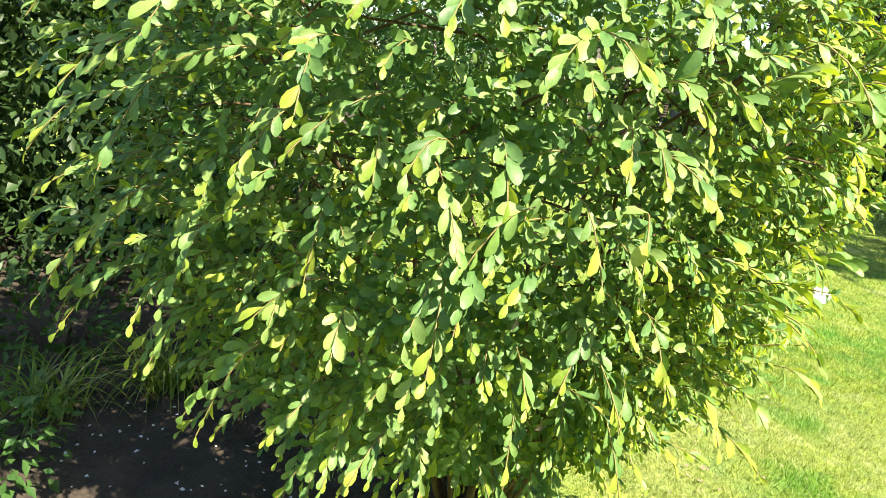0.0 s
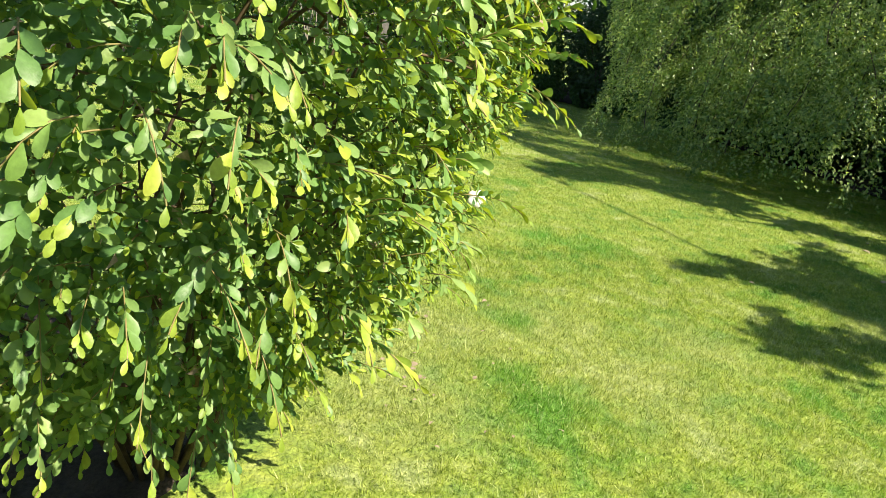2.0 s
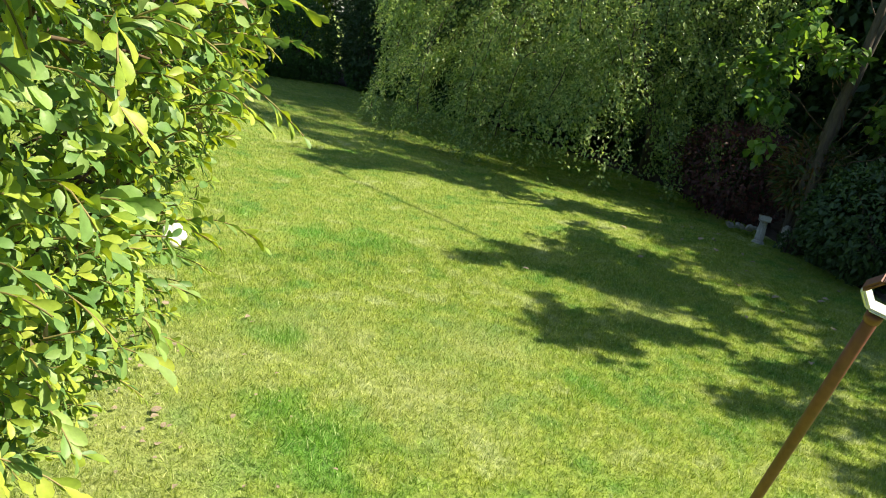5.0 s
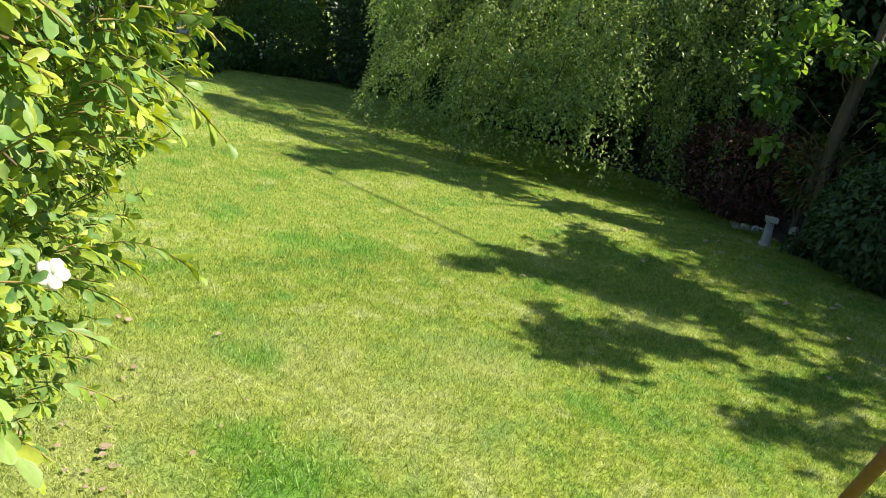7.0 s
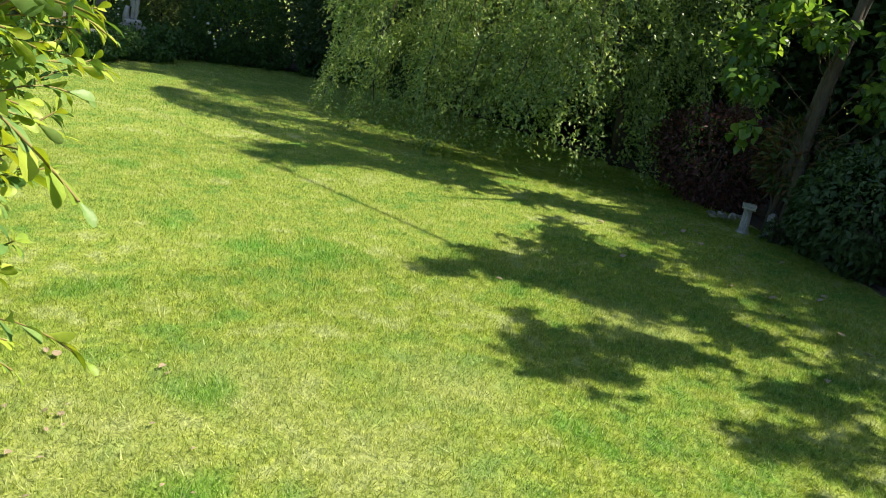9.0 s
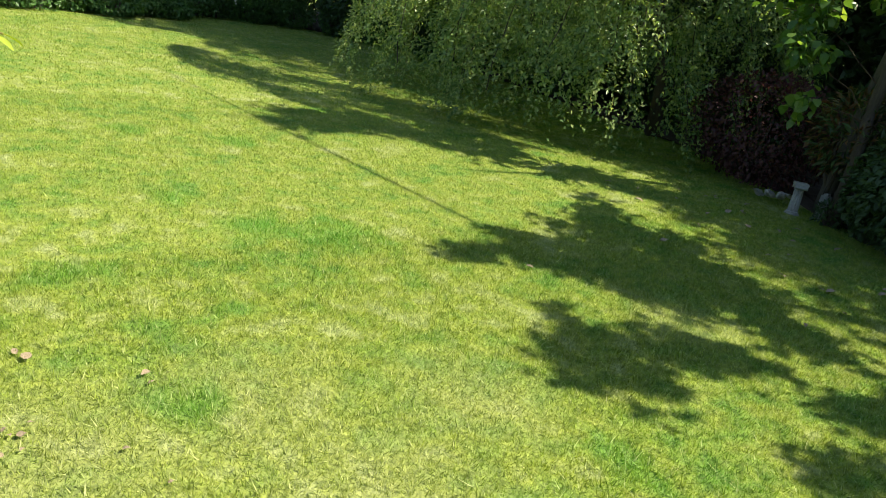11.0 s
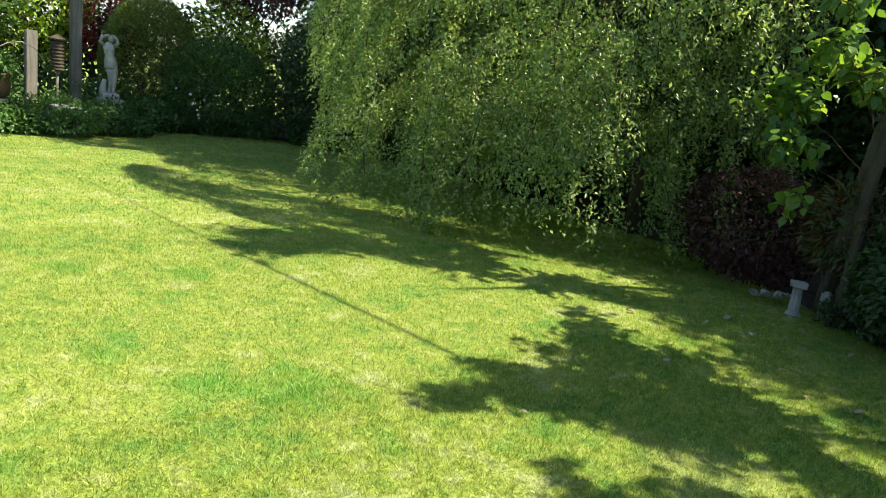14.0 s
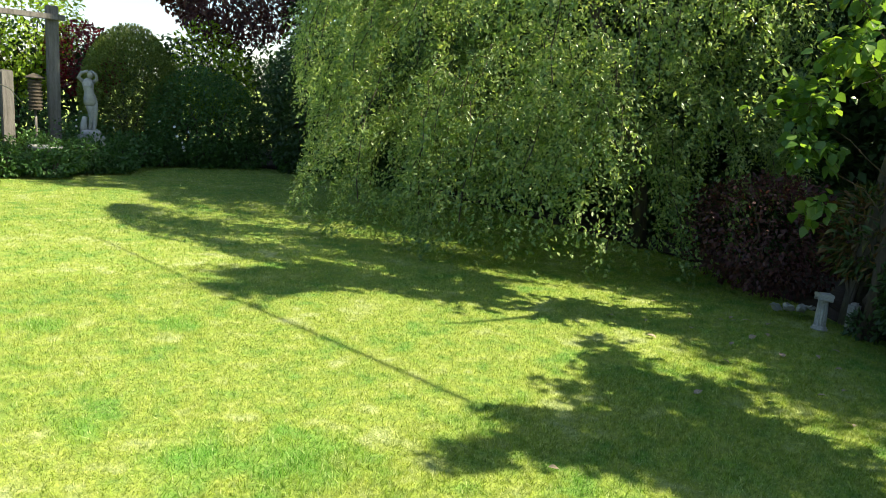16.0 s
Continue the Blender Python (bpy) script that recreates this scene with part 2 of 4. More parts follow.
# leaf outlines: along, across, fold height
FULL = np.array([(0, 0, 0), (0.42, 0, 0.02), (0.80, 0, 0.0), (1, 0, -0.07),
                 (0.22, 0.20, 0.05), (0.52, 0.46, 0.08), (0.78, 0.45, 0.05), (0.95, 0.22, -0.04),
                 (0.22, -0.20, 0.05), (0.52, -0.46, 0.08), (0.78, -0.45, 0.05), (0.95, -0.22, -0.04)])
FULL_T = np.array([(0, 1, 4), (4, 1, 5), (1, 6, 5), (1, 2, 6), (2, 7, 6), (2, 3, 7), (0, 8, 1), (8, 9, 1), (1, 9, 10), (1, 10, 2), (2, 10, 11), (2, 11, 3)])
HEART = np.array([(0, 0, 0), (0.5, 0, 0.0), (1, 0, -0.16), (0.08, 0.36, 0.05), (0.45, 0.46, 0.05), (0.8, 0.22, -0.05),
                  (0.08, -0.36, 0.05), (0.45, -0.46, 0.05), (0.8, -0.22, -0.05)])
HEART_T = np.array([(0, 1, 3), (3, 1, 4), (1, 5, 4), (1, 2, 5), (0, 6, 1), (6, 7, 1), (1, 7, 8), (1, 8, 2)])
KITE = np.array([(0, 0, 0), (0.48, 0.5, 0.12), (1, 0, -0.05), (0.48, -0.5, 0.12)])
KITE_T = np.array([(0, 2, 1), (0, 3, 2)])


def leaf_arrays(base, along, up, length, width, shape=KITE, tris=KITE_T):
    along = unit(along)
    side = unit(np.cross(up, along))
    nrm = np.cross(along, side)
    n, k = len(base), len(shape)
    length, width = np.broadcast_to(length, n), np.broadcast_to(width, n)
    v = (base[:, None, :]
         + along[:, None, :] * (shape[None, :, 0] * length[:, None])[..., None]
         + side[:, None, :] * (shape[None, :, 1] * width[:, None])[..., None]
         + nrm[:, None, :] * (shape[None, :, 2] * length[:, None])[..., None])
    f = tris[None] + (np.arange(n) * k)[:, None, None]
    return v.reshape(-1, 3), f.reshape(-1, 3)


def leaf_mesh(name, *args, **kw):
    return raw_mesh(name, *leaf_arrays(*args, **kw))


def lumps(rng, d, seeds=14, depth=0.22):
    """Uneven outline: a factor for each direction d from the middle of a crown."""
    c = unit(rng.normal(size=(seeds, 3)))
    h = rng.uniform(-1, 1, seeds)
    w = np.exp(-(1 - d @ c.T) * 9)
    return 1 + depth * np.clip((w * h).sum(1), -1.2, 1.2)


def crown_points(rng, n, centre, radii, inner=0.55, depth=0.22, floor=0.03):
    d = unit(rng.normal(size=(n, 3)))
    r = lumps(rng, d, 16, depth) * (inner + (1 - inner) * rng.power(2.2, n))
    p = np.array(centre) + d * r[:, None] * np.array(radii)
    keep = p[:, 2] > floor
    return p[keep], d[keep]


def droop_leaves(rng, p, d, size, droop=0.5, spread=0.8, shape=KITE, tris=KITE_T, aspect=0.55):
    n = len(p)
    along = unit(d + rng.normal(size=(n, 3)) * spread + np.array((0, 0, -droop)))
    up = unit(np.array((0, 0, 0.9)) + d * 0.5 + rng.normal(size=(n, 3)) * 0.45)
    L = size * rng.uniform(0.65, 1.3, n)
    return leaf_arrays(p, along, up, L, L * aspect, shape, tris)


def tube(points, radii, sides=7, bm=None, cap=True):
    """A round bar through points, with a radius at each."""
    bm = bm or bmesh.new()
    pts = [Vector(p) for p in points]
    rings = []
    ref = Vector((0.31, 0.87, 0.12)).normalized()
    for i, p in enumerate(pts):
        t = (pts[min(i + 1, len(pts) - 1)] - pts[max(i - 1, 0)]).normalized()
        a = t.cross(ref).normalized()
        b = t.cross(a)
        rings.append([bm.verts.new(p + (a * math.cos(q) + b * math.sin(q)) * radii[i]) for q in (math.tau * j / sides for j in range(sides))])
    for r0, r1 in zip(rings, rings[1:]):
        for j in range(sides):
            bm.faces.new((r0[j], r0[(j + 1) % sides], r1[(j + 1) % sides], r1[j]))
    if cap:
        bm.faces.new(rings[0][::-1])
        bm.faces.new(rings[-1])
    return bm


def bent(rng, a, b, sag=0.1, wobble=0.05, n=6):
    a, b = np.array(a, float), np.array(b, float)
    span = np.linalg.norm(b - a)
    pts = [a + (b - a) * t + np.array((0, 0, 1)) * sag * span * 4 * t * (1 - t) + (rng.normal(size=3) * wobble * span if 0 < t < 1 else 0) for t in np.linspace(0, 1, n)]
    return pts


def lathe(profile, sides=24, bm=None, at=(0, 0, 0)):
    """A turned shape from (radius, height) pairs."""
    bm = bm or bmesh.new()
    rings = [[bm.verts.new((at[0] + r * math.cos(math.tau * j / sides), at[1] + r * math.sin(math.tau * j / sides), at[2] + z)) for j in range(sides)] for r, z in profile]
    for r0, r1 in zip(rings, rings[1:]):
        for j in range(sides):
            bm.faces.new((r0[j], r0[(j + 1) % sides], r1[(j + 1) % sides], r1[j]))
    bm.faces.new(rings[0][::-1])
    bm.faces.new(rings[-1])
    return bm


def box(size, at=(0, 0, 0), bevel=0.008, bm=None):
    bm = bm or bmesh.new()
    made = bmesh.ops.create_cube(bm, size=1.0, matrix=Matrix.Translation(at) @ Matrix.Diagonal((*size, 1)))
    if bevel:
        edges = list({e for v in made["verts"] for e in v.link_edges})
        bmesh.ops.bevel(bm, geom=edges, offset=bevel, segments=2, affect="EDGES")
    return bm


# ---- ground ----
def undulation(x, y):
    return 0.010 * np.sin(x * 1.3 + 0.4) * np.sin(y * 1.1) - 0.004


def build_ground():
    inner = np.concatenate(([-2500, -400, -60, -14], np.linspace(-8, 14, 89), [30, 80, 500, 2500]))
    ys = np.concatenate(([-2500, -400, -60, -14], np.linspace(-6, 20, 105), [34, 80, 500, 2500]))
    X, Y = np.meshgrid(inner, ys)
    near = (X > -9) & (X < 15) & (Y > -7) & (Y < 21)
    Z = np.where(near, undulation(X, Y), -0.004)
    v = np.stack((X, Y, Z), -1).reshape(-1, 3)
    nx, ny = len(inner), len(ys)
    i = (np.arange(ny - 1)[:, None] * nx + np.arange(nx - 1)[None]).ravel()
    f = np.concatenate((np.stack((i, i + 1, i + nx + 1), 1), np.stack((i, i + nx + 1, i + nx), 1)))
    ob = part("ground", raw_mesh("ground", v, f), TURF)
    tagged(ob, "mown garden lawn turf with dry and lush patches", "ground", kind="structure")


build_ground()


def bed(name, outline, label, height=0.02, middle=None):
    """Raised soil bed with an uneven surface and a rounded edge."""
    rng = np.random.default_rng(len(outline) * 7 + 1)
    bm = bmesh.new()
    c = Vector((sum(p[0] for p in outline) / len(outline), sum(p[1] for p in outline) / len(outline), 0))
    if middle:
        c = Vector((*middle, 0))
    fine = []
    n = len(outline)
    for i in range(n):
        a, b = Vector((*outline[i], 0)), Vector((*outline[(i + 1) % n], 0))
        for k in range(6):
            fine.append(a.lerp(b, k / 6) + Vector(rng.normal(size=3) * 0.025))
    rings = []
    for s, h in ((1.0, -0.03), (0.985, height * 0.6), (0.94, height), (0.8, height * 1.3), (0.6, height * 1.4), (0.35, height * 1.5), (0.12, height * 1.5)):
        rings.append([bm.verts.new(((c + (p - c) * s).x, (c + (p - c) * s).y, h + float(rng.normal() * 0.01))) for p in fine])
    for r0, r1 in zip(rings, rings[1:]):
        for j in range(len(fine)):
            bm.faces.new((r0[j], r0[(j + 1) % len(fine)], r1[(j + 1) % len(fine)], r1[j]))
    bm.faces.new(rings[-1])
    return tagged(part(name, bm, SOIL), label, "flower bed", kind="structure")


bed("ground_bed_right", ((7.3, -3), (6.95, 1.0), (7.1, 2.2), (7.75, 3.3), (8.4, 4.4), (9.3, 5.8), (9.9, 8), (10.0, 10.5), (10.1, 13), (12.5, 13.2), (12.5, -3)), "dark shaded soil bed under trees and shrubs")
bed("ground_bed_back", ((-5, 13.6), (-1, 13.7), (2.6, 13.8), (3.8, 14.35), (5.1, 14.75), (6.5, 15.8), (8.0, 15.9), (10.1, 13.9), (12.5, 13.4), (12.5, 20), (-5, 20)), "planted soil bed along the garden's far end", middle=(6.0, 18.4))
bed("ground_bed_left", ((-3.6, 1.2), (-1.6, 1.25), (-0.3, 1.6), (0.15, 1.85), (0.40, 2.2), (0.3, 2.8), (-0.25, 3.6), (-0.8, 5.2), (-3.6, 5.6)), "dark soil bed under the flowering shrub")


LAWN = ((-1.0, 1.2), (-0.1, 1.5), (0.4, 1.7), (0.78, 2.2), (0.6, 2.9), (-0.05, 3.8), (-0.75, 5.3), (-3, 6), (-3, 13.2), (-1, 13.7), (2.6, 13.8), (3.8, 14.35), (5.1, 14.75), (6.5, 15.8), (8.0, 15.9), (10.1, 13.9),
        (10.1, 13), (10.0, 10.5), (9.9, 8), (9.3, 5.8), (8.4, 4.4), (7.75, 3.3), (7.1, 2.2), (6.95, 1.0), (6.9, -1), (-1, -1))


def inside(poly, x, y):
    hit = np.zeros(len(x), bool)
    for (x0, y0), (x1, y1) in zip(poly, poly[1:] + poly[:1]):
        with np.errstate(divide="ignore", invalid="ignore"):
            cross = ((y0 > y) != (y1 > y)) & (x < (x1 - x0) * (y - y0) / (y1 - y0 + 1e-12) + x0)
        hit ^= cross
    return hit


def build_grass():
    rng = np.random.default_rng(5)
    zones = (((0.2, 1.0), (8.3, 4.6), 430000, 0.022, 0.0018), ((0.2, 1.0), (6.6, 4.6), 60000, 0.032, 0.0022), ((-0.8, 4.6), (9.8, 8.2), 330000, 0.023, 0.0020), ((-2.5, 8.2), (10.2, 15.9), 170000, 0.026, 0.0038))
    vs, fs, off = [], [], 0
    for (x0, y0), (x1, y1), n, h, w in zones:
        x, y = rng.uniform(x0, x1, n), rng.uniform(y0, y1, n)
        keep = inside(LAWN, x + rng.normal(size=n) * 0.08, y + rng.normal(size=n) * 0.08)
        x, y = x[keep], y[keep]
        n = len(x)
        lush = np.zeros(n)
        for lx, ly, lr in LUSH:
            lush = np.maximum(lush, np.exp(-((x - lx) ** 2 + (y - ly) ** 2) / lr ** 2))
        tuft = 0.5 + 0.5 * np.sin(x * 31 + 2 * np.sin(y * 17) + 3 * np.sin(y * 3.1)) * np.sin(y * 27 + 2 * np.sin(x * 19) + 3 * np.sin(x * 2.7))
        hh = h * rng.uniform(0.5, 1.35, n) * (0.7 + 0.5 * tuft + 0.6 * lush)
        q = rng.uniform(0, math.tau, n)
        lean = rng.uniform(0.1, 1.5, n)
        q2 = rng.uniform(0, math.tau, n)
        base = np.stack((x, y, undulation(x, y) - 0.002), 1)
        side = np.stack((np.cos(q), np.sin(q), 0 * q), 1) * (w * rng.uniform(0.7, 1.4, n))[:, None]
        tip = base + np.stack((np.cos(q2) * lean * hh, np.sin(q2) * lean * hh, hh / np.sqrt(1 + 0.6 * lean ** 2)), 1)
        v = np.stack((base - side, base + side, tip), 1).reshape(-1, 3)
        vs.append(v)
        fs.append(np.arange(len(v)).reshape(-1, 3) + off)
        off += len(v)
    ob = part("grass", raw_mesh("grass", np.concatenate(vs), np.concatenate(fs)), GRASS, smooth=False)
    tagged(ob, "short mown green grass with straw-coloured blades", "grass", kind="stuff")


build_grass()


# ---- pearl bush beside the path ----
BUSH = (0.28, 2.2)
BLOSSOM = (0.95, 1.61, 1.11)


def bush_radius(z, q=-1.5):
    """Uneven outline: fuller towards the bed, with lobes that shade each other."""
    r = float(np.interp(z, (0.28, 0.42, 0.6, 1.05, 1.6, 2.1, 2.6, 2.9), (0.10, 0.40, 0.66, 0.91, 1.00, 0.93, 0.62, 0.15)))
    west, east = max(0.0, -math.cos(q)), max(0.0, math.cos(q))
    low = max(0.0, min(1.0, (1.6 - z) / 0.5))
    return r * (1 + 0.26 * west - 0.15 * east * low + 0.20 * max(0.0, math.cos(q - 0.6)) ** 2 + 0.055 * math.sin(3 * q + 4.1 * z) + 0.05 * math.sin(7 * q - 5.3 * z + 1.0))


def build_bush():
    rng = np.random.default_rng(11)
    root = thing("flowering_shrub", (*BUSH, 0.0), "large bright green bush with arching leafy shoots and faded flowers", "shrub")
    twigs = bmesh.new()
    for i in range(22):
        bm = bmesh.new()
        q = i * 2.399
        r0 = 0.05 + 0.10 * rng.random()
        z = rng.uniform(0.7, 2.3)
        rr = bush_radius(z, q) * rng.uniform(0.7, 0.9)
        a = (r0 * math.cos(q), r0 * math.sin(q), 0.02)
        b = (rr * math.cos(q), rr * math.sin(q), z)
        pts = bent(rng, a, b, 0.12, 0.02, 7)
        tube(pts, np.linspace(0.010, 0.003, 7), 6, bm)
        part("stem", bm, TWIG, root, "thin dark brown stem")
        for k in range(5):
            s = pts[rng.integers(2, 7)]
            qq = q + rng.normal() * 0.7
            zz = float(np.clip(s[2] + rng.normal() * 0.3, 0.25, 2.5))
            e = (bush_radius(zz, qq) * 0.93 * math.cos(qq), bush_radius(zz, qq) * 0.93 * math.sin(qq), zz)
            tube(bent(rng, s, e, 0.06, 0.04, 5), np.linspace(0.005, 0.002, 5), 5, twigs, False)
    tagged(part("twig", twigs, TWIG, root, "thin dark brown twigs"), kind="stuff")

    shoots = bmesh.new()
    MATURE, YOUNG_SUNLIT = [], []
    outer = []
    n = 11000
    zs = 0.32 + 2.45 * rng.power(1.25, n)
    for i in range(n):
        z, q, layer = zs[i], rng.uniform(0, math.tau), rng.random()
        long = rng.random() < 0.17
        if i >= 110 and (math.sin(q) > 0.7 or (math.cos(q) < -0.3 and math.sin(q) > 0.1)) and rng.random() < 0.75:
            continue
        if i < 110:
            # long shoots that stand out in front, in the sun
            q, layer, long = rng.uniform(3.3, 5.4), 1.0, True
            z = rng.uniform(0.82, 1.95)
        R = bush_radius(z, q) * (1.04 if i < 110 else 1.0)
        r = R * (0.66 + 0.32 * layer ** 0.6) + rng.normal() * 0.02
        out = np.array((math.cos(q), math.sin(q), 0.0))
        tang = np.array((-math.sin(q), math.cos(q), 0.0))
        p = out * r + np.array((0, 0, z))
        if i >= 110 and r > 0.75 and np.linalg.norm(p + np.array((*BUSH, 0)) - np.array(BLOSSOM)) < 0.10:
            continue
        # the side towards the sun gets extra yellow leaves, sunlight put into colour
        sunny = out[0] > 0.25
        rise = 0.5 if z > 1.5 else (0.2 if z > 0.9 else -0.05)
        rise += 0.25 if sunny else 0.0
        d0 = unit(out + tang * rng.normal() * 0.5 + np.array((0, 0, rise + rng.normal() * 0.3)))
        length = rng.uniform(0.10, 0.21) if long else rng.uniform(0.02, 0.055)
        sag = (rng.uniform(0.3, 1.0) if sunny else rng.uniform(0.5, 1.6)) if long else 0.1
        if i < 110:
            length, sag = rng.uniform(0.10, 0.17), rng.uniform(0.9, 2.2)
        count = int(length / (0.020 if i < 110 else 0.018)) + 2 if long else 3
        path = []
        for k in range(count + 1):
            t = k / count
            path.append(p + (d0 * t + np.array((0, 0, -0.5)) * sag * t * t) * length)
        if layer > 0.25:
            pick = path[::2] + ([path[-1]] if (len(path) - 1) % 2 else [])
            tube(pick, [0.0015] * len(pick), 4, shoots, False)
        one = []
        if long:
            # leaves in two rows along the shoot, hanging from it
            face = unit(out * 0.8 + np.array((0.35, -0.15, 0.5)))
            for k in range(1, count + 1):
                t = unit(path[k] - path[k - 1])
                tip = k / count
                side = unit(np.cross(t, face)) * (1 if k % 2 else -1) + face * rng.normal() * 0.2
                a = unit(t * (0.8 + 0.7 * tip) + side * (0.62 - 0.32 * tip) + np.array((0, 0, -0.3)) + rng.normal(size=3) * 0.24)
                L = (rng.uniform(0.040, 0.056) if i < 110 else rng.uniform(0.034, 0.050)) * (1.0 if k < count - 1 else 0.65)
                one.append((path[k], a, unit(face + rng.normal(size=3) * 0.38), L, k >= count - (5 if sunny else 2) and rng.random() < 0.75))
        else:
            # rosette at the end of a short spur
            axis = unit(d0 + np.array((0.40, -0.20, 0.5)))
            u = unit(np.cross(axis, (0.2, 0.1, 1.0)))
            w = np.cross(axis, u)
            m = rng.integers(6, 9)
            for k in range(m):
                q2 = k * 2.4 + rng.normal() * 0.25
                inner = k / m
                side = u * math.cos(q2) + w * math.sin(q2)
                a = unit(side * (1.0 - 0.6 * inner) + axis * (0.05 + 0.8 * inner) + np.array((0, 0, -0.2)) + rng.normal(size=3) * 0.15)
                L = rng.uniform(0.031, 0.047) * (1.0 - 0.35 * inner)
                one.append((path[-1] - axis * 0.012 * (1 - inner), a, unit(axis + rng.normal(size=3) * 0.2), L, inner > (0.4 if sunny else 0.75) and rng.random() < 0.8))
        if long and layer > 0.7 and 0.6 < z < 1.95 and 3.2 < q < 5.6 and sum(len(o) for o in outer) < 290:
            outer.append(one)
        else:
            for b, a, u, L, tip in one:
                (YOUNG_SUNLIT if tip else MATURE).append((b, a, u, L))
    tagged(part("shoot", shoots, SHOOT, root, "thin reddish green young shoots"), kind="stuff")
    # leaves further in
    m = 8000
    z = 0.4 + 2.2 * rng.power(1.2, m)
    q = rng.uniform(0, math.tau, m)
    rr = np.array([bush_radius(v, w) for v, w in zip(z, q)]) * rng.uniform(0.42, 0.76, m)
    d = np.stack((np.cos(q), np.sin(q), 0 * q), 1)
    p = d * rr[:, None] + np.stack((0 * z, 0 * z, z), 1)
    for i in range(m):
        MATURE.append((p[i], d[i] * 0.3 + rng.normal(size=3) * 0.7 + np.array((0, 0, -0.3)), unit(np.array((0, 0, 0.6)) + d[i] * 0.9 + rng.normal(size=3) * 0.4), rng.uniform(0.03, 0.045)))
    for rows, material, note in ((MATURE, BUSH_LEAF, "mid-green mature leaves"), (YOUNG_SUNLIT, BUSH_YOUNG_SUNLIT, "yellow-green young leaves at the shoot tips, extra on the sunny side as painted sunlight")):
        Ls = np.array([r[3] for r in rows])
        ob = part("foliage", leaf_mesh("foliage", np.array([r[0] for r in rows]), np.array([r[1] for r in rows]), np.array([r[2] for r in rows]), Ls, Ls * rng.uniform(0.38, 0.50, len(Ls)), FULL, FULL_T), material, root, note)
        tagged(ob, kind="stuff")
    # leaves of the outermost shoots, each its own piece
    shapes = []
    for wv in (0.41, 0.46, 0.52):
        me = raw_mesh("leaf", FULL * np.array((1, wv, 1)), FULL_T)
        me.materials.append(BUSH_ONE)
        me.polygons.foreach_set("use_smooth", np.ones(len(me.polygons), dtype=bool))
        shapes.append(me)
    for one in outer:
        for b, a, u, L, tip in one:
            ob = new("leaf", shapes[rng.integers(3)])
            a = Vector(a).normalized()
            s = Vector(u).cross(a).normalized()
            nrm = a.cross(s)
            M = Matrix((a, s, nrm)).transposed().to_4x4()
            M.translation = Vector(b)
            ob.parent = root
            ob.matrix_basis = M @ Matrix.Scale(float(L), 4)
    # faded flower heads
    fb = bmesh.new()
    for i in range(60):
        z = rng.uniform(0.6, 2.3)
        q = rng.uniform(3.4, 6.6)
        r = bush_radius(z, q) * rng.uniform(0.84, 0.98)
        c = Vector((r * math.cos(q), r * math.sin(q), z))
        for k in range(5):
            e = c + Vector(rng.normal(size=3) * 0.018)
            s = Vector(rng.normal(size=3) * 0.006)
            v = [fb.verts.new(e + s), fb.verts.new(e - s), fb.verts.new(e + Vector(rng.normal(size=3) * 0.012))]
            fb.faces.new(v)
    tagged(part("withered_bloom", fb, DRYLEAF, root, "brown withered flower remains", smooth=False), kind="stuff")
    # last white blossom
    pb = bmesh.new()
    for k in range(5):
        q = k * math.tau / 5
        c = Vector((math.cos(q), math.sin(q), 0.25)) * 0.011
        made = bmesh.ops.create_uvsphere(pb, u_segments=8, v_segments=5, radius=1, matrix=Matrix.Translation(c) @ Matrix.Rotation(q, 4, "Z") @ Matrix.Diagonal((0.012, 0.011, 0.004, 1)))
    ob = part("blossom", pb, PETAL, root, "single white five-petalled blossom")
    ob.matrix_basis = Matrix.Translation((BLOSSOM[0] - BUSH[0], BLOSSOM[1] - BUSH[1], BLOSSOM[2])) @ Euler((radians(70), 0, radians(-20))).to_matrix().to_4x4()


build_bush()


# ---- trees and shrubs ----
def shrub(name, at, radii, centre_z, n, size, material, label, category="shrub", seed=1, shape=KITE, tris=KITE_T, aspect=0.55, droop=0.4, inner=0.5, depth=0.22, stems=5, group=""):
    rng = np.random.default_rng(seed)
    root = thing(name, (at[0], at[1], 0), label, category, group)
    for i in range(stems):
        bm = bmesh.new()
        q = i * 2.4 + seed
        e = (0.55 * radii[0] * math.cos(q), 0.55 * radii[1] * math.sin(q), centre_z + radii[2] * rng.uniform(0.1, 0.6))
        tube(bent(rng, (0.06 * math.cos(q), 0.06 * math.sin(q), 0), e, 0.06, 0.03, 6), np.linspace(0.025, 0.006, 6), 6, bm)
        part("stem", bm, BARK, root)
    p, d = crown_points(rng, n, (0, 0, centre_z), radii, inner, depth)
    v, f = droop_leaves(rng, p, d, size, droop, 0.8, shape, tris, aspect)
    v[:, 2] = np.maximum(v[:, 2], 0.01)
    tagged(part("crown", raw_mesh("crown", v, f), material, root), kind="stuff")
    return root


